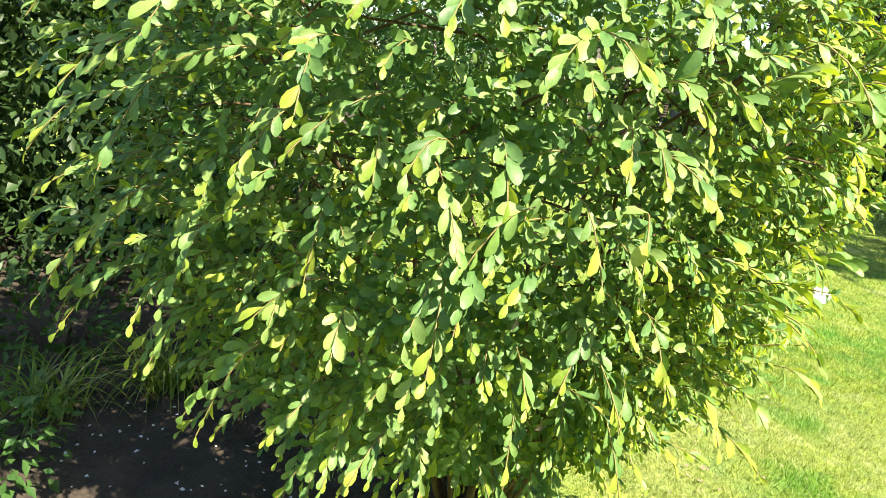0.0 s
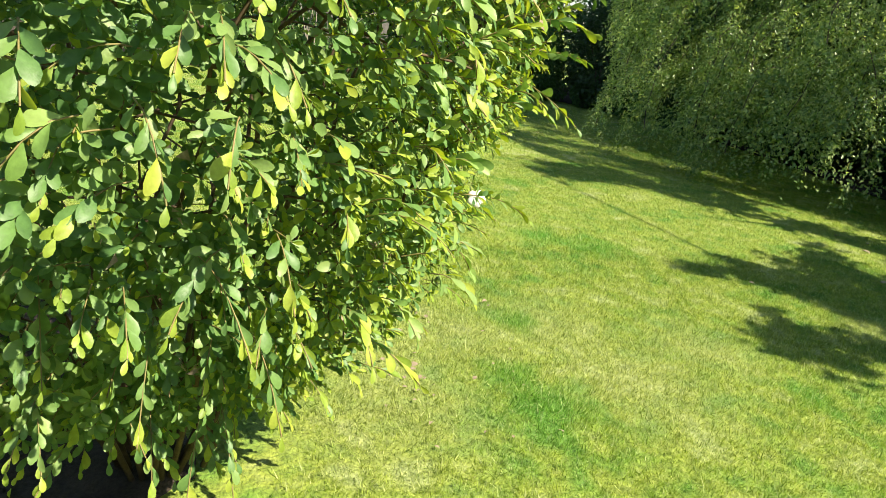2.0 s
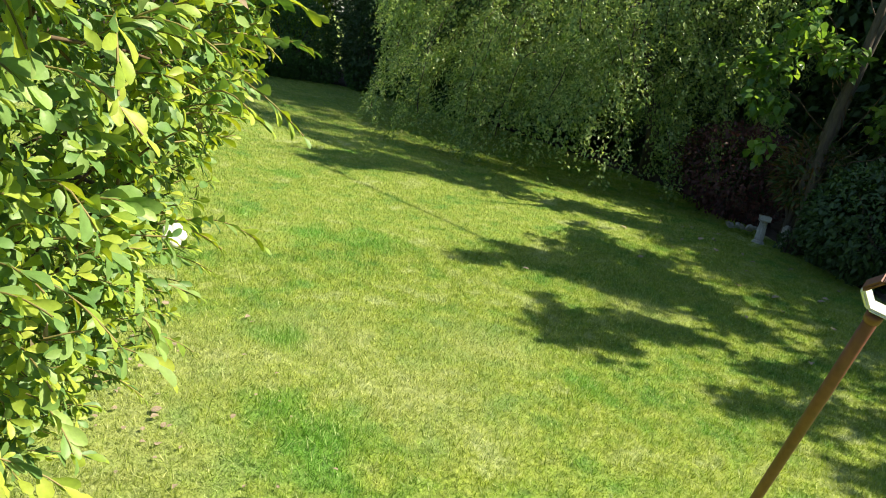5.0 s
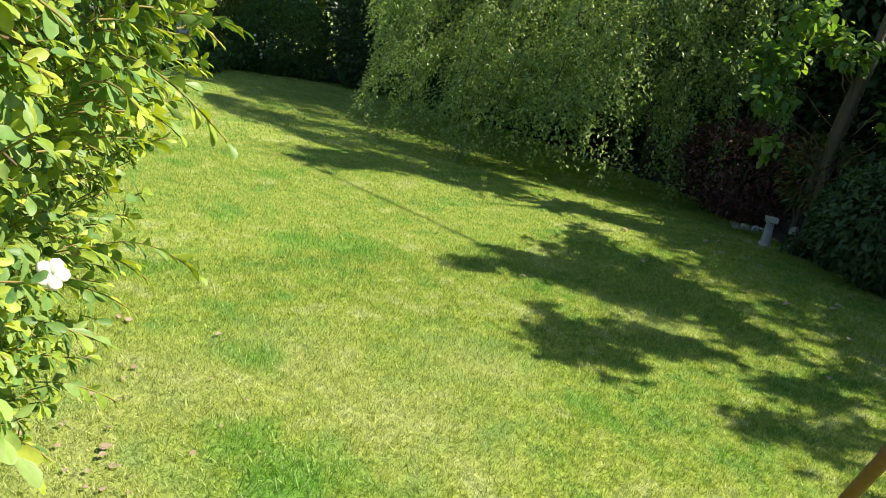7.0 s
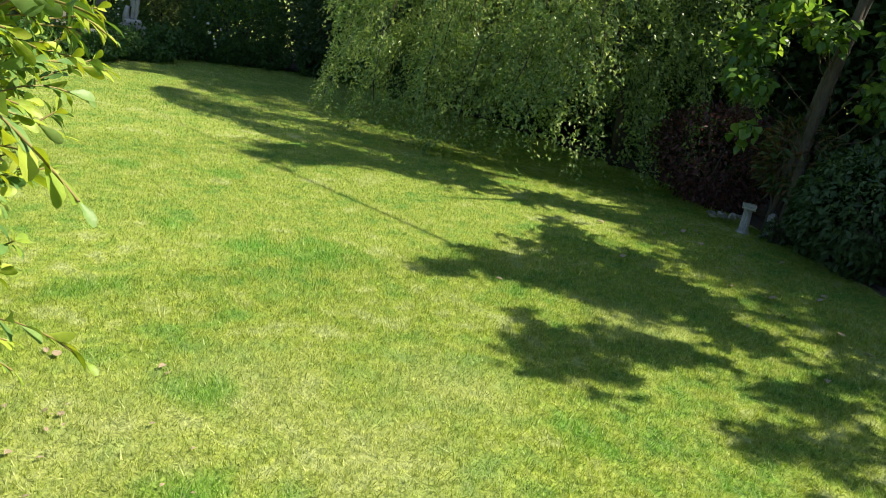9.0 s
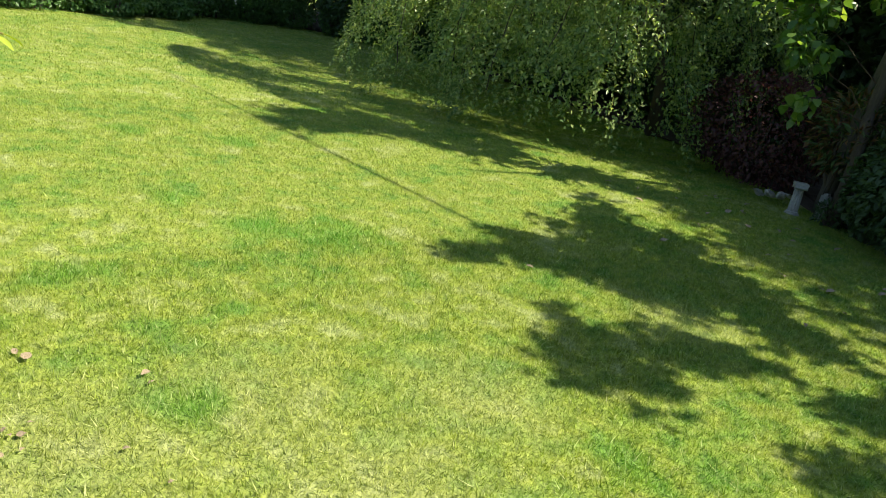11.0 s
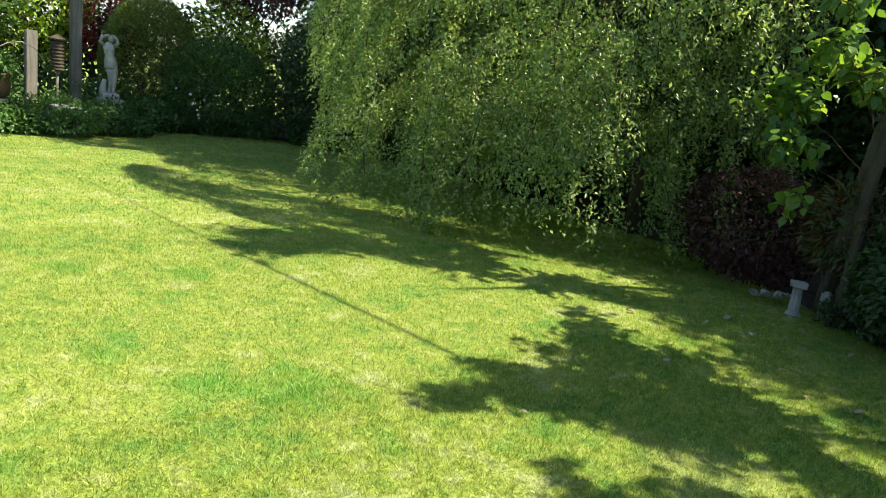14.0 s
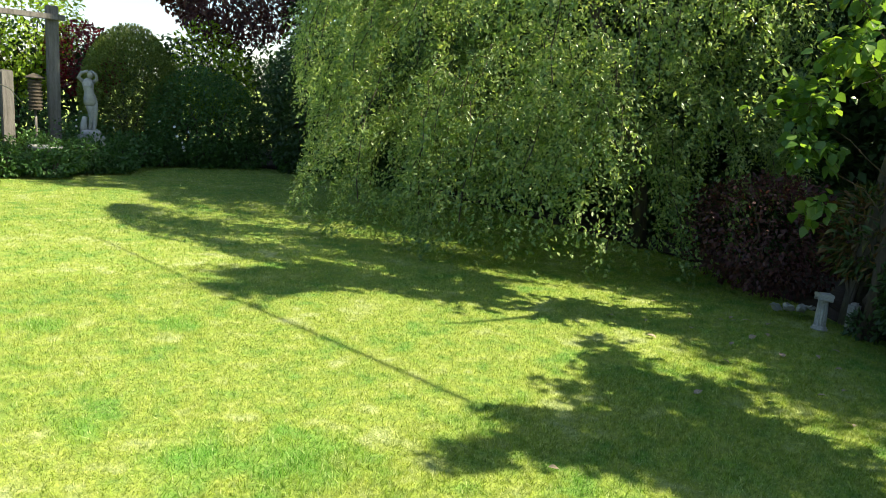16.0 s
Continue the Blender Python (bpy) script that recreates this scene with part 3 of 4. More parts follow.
def build_weeping_tree():
    rng = np.random.default_rng(21)
    root = thing("weeping_tree", (9.1, 8.3, 0), "broad weeping tree with hanging green foliage down to the lawn", "tree")
    bm = tube([(0.4, -1.2, 0), (0.38, -1.15, 0.7), (0.3, -0.9, 1.5), (0.05, -0.6, 2.4), (0, -0.2, 3.3), (0, 0, 4.0)], (0.10, 0.085, 0.08, 0.075, 0.06, 0.04), 10)
    part("trunk", bm, BARK, root, "brown trunk in deep shade")
    hb = bmesh.new()
    B, A, U = [], [], []

    def reach(q):
        # widest towards the garden's far end
        return 2.65 + 0.22 * max(0.0, math.cos(q - 2.3)) + 0.16 * math.sin(3 * q + 0.7) + 0.12 * math.sin(7 * q)

    def skirt(q):
        # hangs to the grass in front, clear of it towards the border
        return 0.10 + 1.0 * max(0.0, math.cos(q + 0.8)) ** 2 + 0.10 * math.sin(5 * q + 1.0)

    def dome(rho):
        return 4.5 - 1.7 * rho ** 2
    for i in range(26):
        q = i * 2.399
        lb = bmesh.new()
        rho = rng.uniform(0.55, 0.85)
        e = (reach(q) * rho * math.cos(q), reach(q) * rho * math.sin(q), dome(rho) - 0.15)
        tube(bent(rng, (0, -0.3, 3.0), e, 0.15, 0.03, 7), np.linspace(0.035, 0.008, 7), 6, lb)
        part("limb", lb, BARK, root)
    for i in range(440):
        # a bough arches out and falls in a leafy cascade
        q = rng.uniform(0, math.tau)
        R = reach(q)
        rho = 0.42 + 0.5 * rng.power(2.0)
        
        z0 = dome(rho) * (1.0 if rng.random() < 0.45 else rng.uniform(0.30, 0.97))
        if math.cos(q + 0.8) > 0.6 and z0 > 2.6 and rng.random() < 0.7:
            continue
        R *= 1.04 - 0.03 * max(0.0, z0 - 1.2)
        if z0 > 2.8:
            R += 0.35 * max(0.0, math.cos(q - 3.75))
        out = np.array((math.cos(q), math.sin(q), 0.0))
        tang = np.array((-math.sin(q), math.cos(q), 0.0))
        run = min(rng.uniform(0.35, 0.95), R * 1.06 - R * rho)
        run = max(run, 0.15)
        fall = min(rng.uniform(0.5, 1.6), z0 - skirt(q) - rng.uniform(0, 0.3))
        if fall < 0.25:
            continue
        sway = rng.normal() * 0.25
        m = max(5, int((run + fall) / 0.075))
        t = np.linspace(0, 1, m)
        spine = np.array((0, 0, z0)) + out * (R * rho + run * (1 - (1 - t) ** 1.8))[:, None] + tang * (sway * t)[:, None]
        spine[:, 2] += 0.22 * run * np.sin(np.minimum(t * 2.2, 1) * math.pi) - fall * t ** 1.7
        spine += rng.normal(size=spine.shape) * 0.02
        if i % 2 == 0:
            tube(spine[::3], [0.006] * len(spine[::3]), 4, hb, False)
        for k in range(m):
            for j in range(3 if z0 < 1.8 else 2):
                # hanging sprig with alternate leaves
                w = tang * rng.normal() * 0.16 + out * abs(rng.normal()) * 0.10 + np.array((0, 0, rng.normal() * 0.05))
                ln = rng.uniform(0.12, 0.34)
                c = rng.integers(7, 12)
                u = np.linspace(0.1, 1, c)
                pts = spine[k] + w * np.sqrt(u)[:, None]
                pts[:, 2] -= ln * u ** 1.3
                pts += rng.normal(size=pts.shape) * 0.018
                B.append(pts)
                A.append(out * 0.35 + unit(rng.normal(size=(c, 3))) * 0.75 + np.array((0, 0, -0.55)))
                U.append(unit(rng.normal(size=(c, 3)) * 0.45 + out * 0.5 + np.array((0, 0, 0.8))))
    # leaves further in
    m = 24000
    q = rng.uniform(0, math.tau, m)
    rho = 0.25 + 0.5 * rng.random(m)
    z = rng.uniform(0, 1, m)
    p = np.stack((2.7 * rho * np.cos(q), 2.7 * rho * np.sin(q), 0.35 + 1.6 * z), 1)
    p[:, 2] += np.where(p[:, 1] < -0.4, 0.5, 0.0)
    p[:7000, 2] = 2.0 + z[:7000] * (dome(rho[:7000]) - 2.2)
    p[:7000, :2] *= 0.75
    B.append(p), A.append(rng.normal(size=(m, 3)) + np.array((0, 0, -0.4))), U.append(unit(rng.normal(size=(m, 3)) * 0.5 + np.array((0, 0, 0.8))))
    tagged(part("hanging_twig", hb, BARK, root), kind="stuff")
    B, A, U = np.concatenate(B), np.concatenate(A), np.concatenate(U)
    L = rng.uniform(0.038, 0.066, len(B))
    tagged(part("crown", leaf_mesh("crown", B, A, U, L, L * 0.52), WEEP_LEAF, root), kind="stuff")


build_weeping_tree()


def broad_tree(name, at, clumps, seed, label, per=240, trunks=True):
    """Small tree with large heart-shaped leaves in flat sprays."""
    rng = np.random.default_rng(seed)
    root = thing(name, (*at, 0), label, "tree")
    o = np.array((*at, 0.0))
    if trunks:
        part("trunk", tube([(0.0, 0.0, 0), (-0.01, 0.0, 0.5), (-0.02, 0.03, 1.0), (-0.03, 0.0, 1.45), (0.02, -0.05, 2.1), (0.0, -0.12, 3.0), (-0.18, -0.45, 3.7), (-0.26, -0.67, 4.2), (-0.28, -0.72, 4.4)], (0.07, 0.055, 0.05, 0.048, 0.04, 0.03, 0.022, 0.014, 0.008), 9), BARK, root, "slender brown forked trunk")
        part("trunk", tube([(0.34, 0.25, 0), (0.35, 0.24, 0.5), (0.38, 0.22, 1.0), (0.40, 0.18, 1.6), (0.36, 0.05, 2.3), (0.25, -0.2, 3.0)], (0.11, 0.09, 0.085, 0.07, 0.045, 0.02), 10), PALE_BARK, root, "thick mottled grey trunk")
    else:
        part("trunk", tube([(0, 0, 0), (0.03, 0, 1.2), (0, 0.1, 2.4), (0.1, 0, 3.8)], (0.13, 0.11, 0.08, 0.03), 9), BARK, root)
    sprigs = bmesh.new()
    B, A, U = [], [], []
    for cx, cy, cz, r in clumps:
        c = np.array((cx, cy, cz)) - o
        s = np.array((0.08, -0.05, max(0.9, cz - 0.5 - 0.3 * rng.random())))
        part("limb", tube(bent(rng, s, c, 0.03, 0.02, 6), np.linspace(0.007, 0.003, 6), 6), TWIG, root)
        k = int(per * (r / 0.45) ** 1.6)
        for j in range(max(3, k // 9)):
            e = c + rng.normal(size=3) * np.array((r * 0.5, r * 0.5, r * 0.33))
            tw = bent(rng, c + rng.normal(size=3) * 0.05, e, 0.05, 0.04, 5)
            tube(tw, np.linspace(0.006, 0.002, 5), 4, sprigs, False)
            for i in range(13):
                t = tw[rng.integers(1, 5)] + rng.normal(size=3) * 0.05
                dd = unit(t - c + rng.normal(size=3) * 0.25)
                B.append(t), A.append(dd + np.array((0, 0, -0.55)) + rng.normal(size=3) * 0.3), U.append(unit(np.array((0, 0, 1.0)) + rng.normal(size=3) * 0.4 + dd * 0.2))
    tagged(part("sprig", sprigs, BARK, root), kind="stuff")
    L = rng.uniform(0.062, 0.112, len(B))
    tagged(part("crown", leaf_mesh("crown", np.array(B), np.array(A), np.array(U), L, L * 0.85, HEART, HEART_T), BROAD_LEAF, root), kind="stuff")


def over(sx, sy, z, r):
    """The clump at height z whose shade falls at (sx, sy) on the lawn."""
    z *= 1.1
    return (sx + SUN_SLOPE[0] * z, sy + SUN_SLOPE[1] * z, z, r)


def bough_clumps(outline, seed, z_near, slope, gaps=(), step=0.25, r=0.25):
    """Leaf clumps that fill a bough; the outline is where its shade falls on the lawn."""
    rng = np.random.default_rng(seed)
    xs, ys = [p[0] for p in outline], [p[1] for p in outline]
    made = []
    row = 0
    y = min(ys) + step * 0.3
    while y < max(ys):
        x = min(xs) + (step * 0.5 if row % 2 else 0.1)
        while x < max(xs):
            sx, sy = x + rng.normal() * 0.05, y + rng.normal() * 0.05
            if inside(outline, np.array([sx]), np.array([sy]))[0] and all((sx - gx) ** 2 + (sy - gy) ** 2 > gr * gr for gx, gy, gr in gaps):
                z = max(2.9, z_near - slope * (sx - min(xs))) + rng.normal() * 0.1
                made.append((sx + SUN_SLOPE[0] * z, sy + SUN_SLOPE[1] * z, z, r * rng.uniform(0.8, 1.15)))
            x += step
        y += step * 0.87
        row += 1
    return made


LOW_CLUMPS = [(7.45, 4.45, 1.50, 0.26), (7.60, 4.55, 1.80, 0.34), (7.55, 4.30, 1.03, 0.10), (8.25, 3.45, 1.50, 0.34), (8.5, 3.1, 1.45, 0.34), (7.9, 4.2, 2.1, 0.28), (7.75, 4.45, 2.2, 0.22), (7.8, 4.0, 1.95, 0.26), (8.0, 3.4, 1.95, 0.3), (7.48, 4.25, 2.25, 0.16), (7.6, 4.3, 2.55, 0.2)]
UPPER_BOUGH = ((4.28, 4.0), (4.6, 4.36), (5.0, 4.4), (5.5, 4.66), (5.85, 4.5), (6.0, 4.1), (5.85, 3.85), (5.55, 3.35), (5.3, 2.9), (5.3, 2.65), (5.0, 2.6), (4.98, 3.0), (4.75, 3.42), (4.45, 3.65))
LOWER_BOUGH = ((3.58, 3.08), (3.82, 3.26), (4.1, 3.02), (4.6, 2.98), (4.6, 2.78), (4.2, 2.76), (3.85, 2.80), (3.58, 2.92))
TALL_CROWN = ((6.1, 5.9), (5.6, 6.35), (5.0, 6.85), (4.5, 7.25), (4.2, 7.2), (4.05, 7.6), (4.4, 8.1), (5.2, 7.75), (6.0, 7.1), (6.4, 6.4))
CLUMPS = LOW_CLUMPS + bough_clumps(TALL_CROWN, 7, 6.5, 1.45, (), 0.34, 0.30)
broad_tree("broadleaf_tree", (8.02, 3.93), CLUMPS, 31, "small tree with large backlit green leaves in the border")
CLUMPS_2 = bough_clumps(UPPER_BOUGH, 5, 4.6, 1.0, ((5.3, 3.36, 0.12), (5.75, 4.25, 0.12))) + bough_clumps(LOWER_BOUGH, 6, 4.7, 0.9)
CLUMPS_2 += [over(4.05, 4.18, 4.2, 0.2), over(3.98, 4.22, 4.2, 0.14), over(3.95, 3.38, 4.2, 0.12), over(4.5, 4.45, 3.9, 0.16), over(5.95, 5.0, 2.7, 0.16), over(5.75, 4.8, 2.8, 0.2)]
CLUMPS_2 += [over(4.6, 2.28, 3.8, 0.2), over(4.75, 2.1, 3.6, 0.3), over(5.3, 2.15, 3.2, 0.35), over(5.8, 2.2, 2.8, 0.4), over(3.95, 2.08, 4.1, 0.14), over(4.2, 1.9, 4.0, 0.25), over(4.6, 1.6, 3.6, 0.4), over(5.2, 1.6, 3.2, 0.45),
             over(4.2, 1.2, 4.0, 0.4), over(4.8, 1.0, 3.6, 0.5), over(5.5, 1.1, 3.0, 0.5), over(5.9, 1.7, 2.6, 0.4)]
broad_tree("broadleaf_tree", (7.45, 1.0), CLUMPS_2, 33, "small broad-leaved tree shading the lawn's edge", trunks=False)


def hedge(name, x0, x1, y0, y1, height, n, size, material, label, seed, tops=(), wavy=1.0, thin=1.0):
    """Tall dense hedge: leaves through its outer depth, on many upright stems."""
    rng = np.random.default_rng(seed)
    root = thing(name, ((x0 + x1) / 2, (y0 + y1) / 2, 0), label, "hedge")
    c = np.array(((x0 + x1) / 2, (y0 + y1) / 2, 0))
    for i in range(int(max(x1 - x0, y1 - y0) / 0.6)):
        bm = bmesh.new()
        s = np.array((rng.uniform(x0 + 0.3, x1 - 0.3), rng.uniform(y0 + 0.3, y1 - 0.3), 0)) - c
        tube(bent(rng, s, s + np.array((rng.normal() * 0.2, rng.normal() * 0.2, height * 0.85)), 0.0, 0.02, 5), np.linspace(0.04, 0.012, 5), 6, bm)
        part("stem", bm, BARK, root)
    p = np.stack((rng.uniform(x0, x1, n), rng.uniform(y0, y1, n), 0.02 + (height - 0.02) * rng.random(n) ** thin), 1)
    wave = 0.28 * np.sin(p[:, 1] * 1.7 + seed) + 0.2 * np.sin(p[:, 0] * 2.3 + p[:, 1] * 3.1) + 0.12 * np.sin(p[:, 2] * 4 + p[:, 1] * 5)
    wave *= wavy
    if y1 - y0 > x1 - x0:
        p[:, 0] += wave
    else:
        p[:, 1] += wave
    if tops:
        p[:, 2] *= np.interp(p[:, 1], [q[0] for q in tops], [q[1] for q in tops]) / height
    p[:, 2] *= 1 + wavy * (0.10 * np.sin(p[:, 0] * 1.3 + p[:, 1] * 1.9 + seed) + 0.05 * np.sin(p[:, 0] * 4.1 + p[:, 1] * 5.3))
    d = unit(rng.normal(size=(n, 3)))
    v, f = droop_leaves(rng, p - c, d, size, 0.4, 0.5)
    v[:, 2] = np.maximum(v[:, 2], 0.01)
    tagged(part("foliage", raw_mesh("foliage", v, f), material, root), kind="stuff")


# tops: crest heights out of view, shaped to place each hedge's shade
hedge("hedge", 9.9, 11.5, -5.0, 4.4, 6.2, 58000, 0.17, HEDGE_LEAF, "tall dark evergreen hedge behind the border", 3, ((-5.0, 8.0), (-2.2, 7.7), (-1.5, 7.2), (-0.6, 6.95), (0.0, 6.6), (0.9, 6.15), (1.3, 6.1), (1.55, 6.1), (1.75, 5.0), (2.3, 4.4), (2.8, 4.8), (4.4, 5.2)), 0.2)
hedge("hedge", 10.2, 11.5, 4.4, 7.2, 4.8, 30000, 0.17, HEDGE_LEAF, "tall dark evergreen hedge behind the weeping tree", 5, ((4.4, 5.2), (5.2, 5.4), (6.0, 5.8), (7.2, 6.4)), 0.4)
hedge("hedge", -6.0, 13.0, 18.6, 20.2, 2.4, 26000, 0.16, HEDGE_LEAF, "mixed green hedge along the garden's far end", 4)
# unseen 12 m crest, added to shade the far lawn and bed
hedge("hedge", 10.4, 12.4, 7.2, 17.6, 10.0, 60000, 0.26, HEDGE_LEAF, "dark evergreen hedge beyond the weeping tree, unseen top added for shade", 6, ((7.2, 12.0), (8.2, 12.5), (8.8, 12.5), (9.6, 12.5), (17.6, 11.0)), 1.0, 1.5)
hedge("hedge", -3.6, -0.75, 3.3, 5.0, 2.7, 26000, 0.085, HEDGE_LEAF, "dark green hedge behind the flowering shrub", 8)

# border under the trees
shrub("purple_shrub", (8.75, 5.2), (0.75, 0.85, 0.62), 0.58, 5200, 0.055, PURPLE_LEAF, "dark purple-leaved shrub in deep shade", seed=41)
shrub("pointed_leaf_shrub", (8.28, 4.12), (0.36, 0.36, 0.42), 0.80, 1100, 0.10, PIERIS_LEAF, "evergreen shrub with narrow leaves and red tips", seed=42, aspect=0.28, droop=0.1)
# these three take the darker hedge leaf: shade put into their colour
shrub("leafy_shrub", (7.92, 3.60), (0.26, 0.26, 0.40), 0.38, 1200, 0.07, HEDGE_LEAF, "low leafy shrub hiding the foot of the tree", seed=46, droop=0.6)
shrub("leafy_shrub", (7.99, 3.96), (0.15, 0.14, 0.12), 0.09, 260, 0.055, HEDGE_LEAF, "small leafy plant in front of the stone block", seed=47, droop=0.5, stems=2)
shrub("leafy_shrub", (7.95, 3.0), (0.85, 0.80, 0.62), 0.55, 6500, 0.07, HEDGE_LEAF, "leafy green shrub in the shaded border, shade put into its leaf colour", seed=43, droop=0.7, aspect=0.5)
shrub("leafy_shrub", (7.75, 1.75), (0.7, 0.8, 0.75), 0.65, 2600, 0.09, GREEN_LEAF, "green shrub with orange flowers in the border", seed=44, droop=0.6)
shrub("leafy_shrub", (7.6, 0.0), (0.8, 1.0, 0.9), 0.75, 2600, 0.09, GREEN_LEAF, "green shrub in the shaded border", seed=45, droop=0.6)

# far end
shrub("dome_conifer", (6.55, 16.9), (0.95, 0.95, 1.45), 1.15, 30000, 0.06, CONIFER, "rounded green conifer at the garden's far end", "conifer", 51, inner=0.7, depth=0.08, droop=-0.4, aspect=0.4)
shrub("round_shrub", (7.6, 15.9), (1.15, 0.95, 1.0), 0.78, 15000, 0.06, GREEN_LEAF, "dark green rounded shrub beside the conifer", seed=52, inner=0.65, depth=0.12)
shrub("dark_shrub", (9.3, 14.6), (1.0, 1.1, 1.6), 1.25, 13000, 0.08, HEDGE_LEAF, "dark evergreen shrub in shade", seed=53, inner=0.6)
shrub("dark_shrub", (9.7, 12.3), (0.9, 1.3, 1.5), 1.2, 11000, 0.08, HEDGE_LEAF, "dark evergreen shrub behind the weeping tree", seed=54, inner=0.6)
shrub("red_maple", (6.0, 18.0), (0.75, 0.7, 0.75), 1.85, 2600, 0.085, RED_LEAF, "small maple with dark red leaves", "maple", 55)
shrub("purple_tree", (9.0, 18.2), (2.0, 1.3, 1.3), 3.7, 6500, 0.13, PURPLE_LEAF, "dark purple-leaved tree above the shrubs", "tree", 56, inner=0.4, depth=0.3)
shrub("lime_green_tree", (5.0, 18.6), (1.1, 1.0, 1.6), 2.5, 5200, 0.10, LIME_LEAF, "bright yellow-green tree catching the sun", "tree", 57, inner=0.4, depth=0.3)
shrub("lime_green_tree", (8.4, 17.4), (0.9, 0.7, 1.0), 1.7, 2400, 0.10, LIME_LEAF, "yellow-green shrub glowing behind the round shrub", "shrub", 58, inner=0.4, depth=0.3)
shrub("green_tree", (2.6, 18.0), (1.6, 1.2, 1.6), 2.3, 8000, 0.11, GREEN_LEAF, "leafy green tree behind the pergola", "tree", 59, inner=0.4, depth=0.25)
shrub("green_tree", (-0.2, 17.2), (1.7, 1.5, 2.0), 2.0, 8000, 0.11, GREEN_LEAF, "leafy green tree beside the pergola", "tree", 60, inner=0.4, depth=0.25)
for i, (x, y, r, h) in enumerate(((3.2, 14.2, 0.55, 0.32), (4.4, 14.7, 0.6, 0.36), (5.2, 14.75, 0.5, 0.32), (6.1, 15.6, 0.6, 0.35), (2.2, 14.0, 0.6, 0.42), (3.6, 15.3, 0.7, 0.55), (4.6, 15.9, 0.7, 0.6), (1.2, 14.2, 0.7, 0.5), (0.0, 14.2, 0.8, 0.6), (2.6, 15.6, 0.7, 0.7), (5.6, 16.2, 0.5, 0.5), (2.9, 14.0, 0.45, 0.3), (3.85, 14.35, 0.4, 0.26), (4.85, 14.7, 0.4, 0.24), (5.75, 15.25, 0.45, 0.3), (6.7, 15.75, 0.45, 0.3), (2.0, 13.8, 0.5, 0.35), (0.8, 13.8, 0.5, 0.35), (-0.8, 13.8, 0.7, 0.5), (7.4, 15.55, 0.5, 0.3), (8.2, 15.35, 0.5, 0.3), (8.9, 14.7, 0.5, 0.35), (9.5, 13.7, 0.5, 0.35), (4.5, 14.22, 0.45, 0.24), (5.5, 14.75, 0.4, 0.22))):
    shrub("low_shrub", (x, y), (r, r * 0.8, h), h * 0.8, 1700, 0.065, GREEN_LEAF, "low leafy green plant in the far bed", seed=70 + i, inner=0.4, stems=3, group="plants in the far bed")


# ---- unseen wall and hedge added to close the garden and cut skylight ----
RENDER_WALL = solid("pale_render", (0.42, 0.40, 0.36), (0.58, 0.56, 0.51), 3.0, 0.9, 0.3, 0.004, 60.0)
ob = part("unseen_wall_south", box((22.0, 0.3, 5.4), (0, 0, 2.7), 0.01), RENDER_WALL, smooth=False)
ob.location = (3.0, -6.0, -0.02)
tagged(ob, "unseen pale wall added behind the path to hold back skylight", "wall", kind="structure")
hedge("hedge", -7.4, -6.0, -5.6, 19.0, 3.0, 12000, 0.22, HEDGE_LEAF, "unseen green hedge added on the open side to hold back skylight", 9)


# ---- pergola ----
def build_pergola():
    root = thing("pergola", (4.3, 15.6, 0), "weathered grey timber pergola posts with a crossbeam", "pergola")

    def post(x, y, h, w=0.17):
        bm = box((w, w, h), (x - 4.3, y - 15.6, h / 2), 0.012)
        part("post", bm, WOOD, root, smooth=False)
    post(4.88, 15.6, 2.62)
    post(3.05, 15.6, 2.55)
    part("beam", box((3.0, 0.06, 0.09), (-0.75, -0.117, 2.44), 0.01), WOOD, root, smooth=False)


build_pergola()
ob = part("timber_post", box((0.17, 0.15, 1.55), (0, 0, 0.775), 0.015), WOOD, smooth=False)
ob.location = (4.08, 14.95, 0)
tagged(ob, "short weathered timber post standing in the far bed", "post")


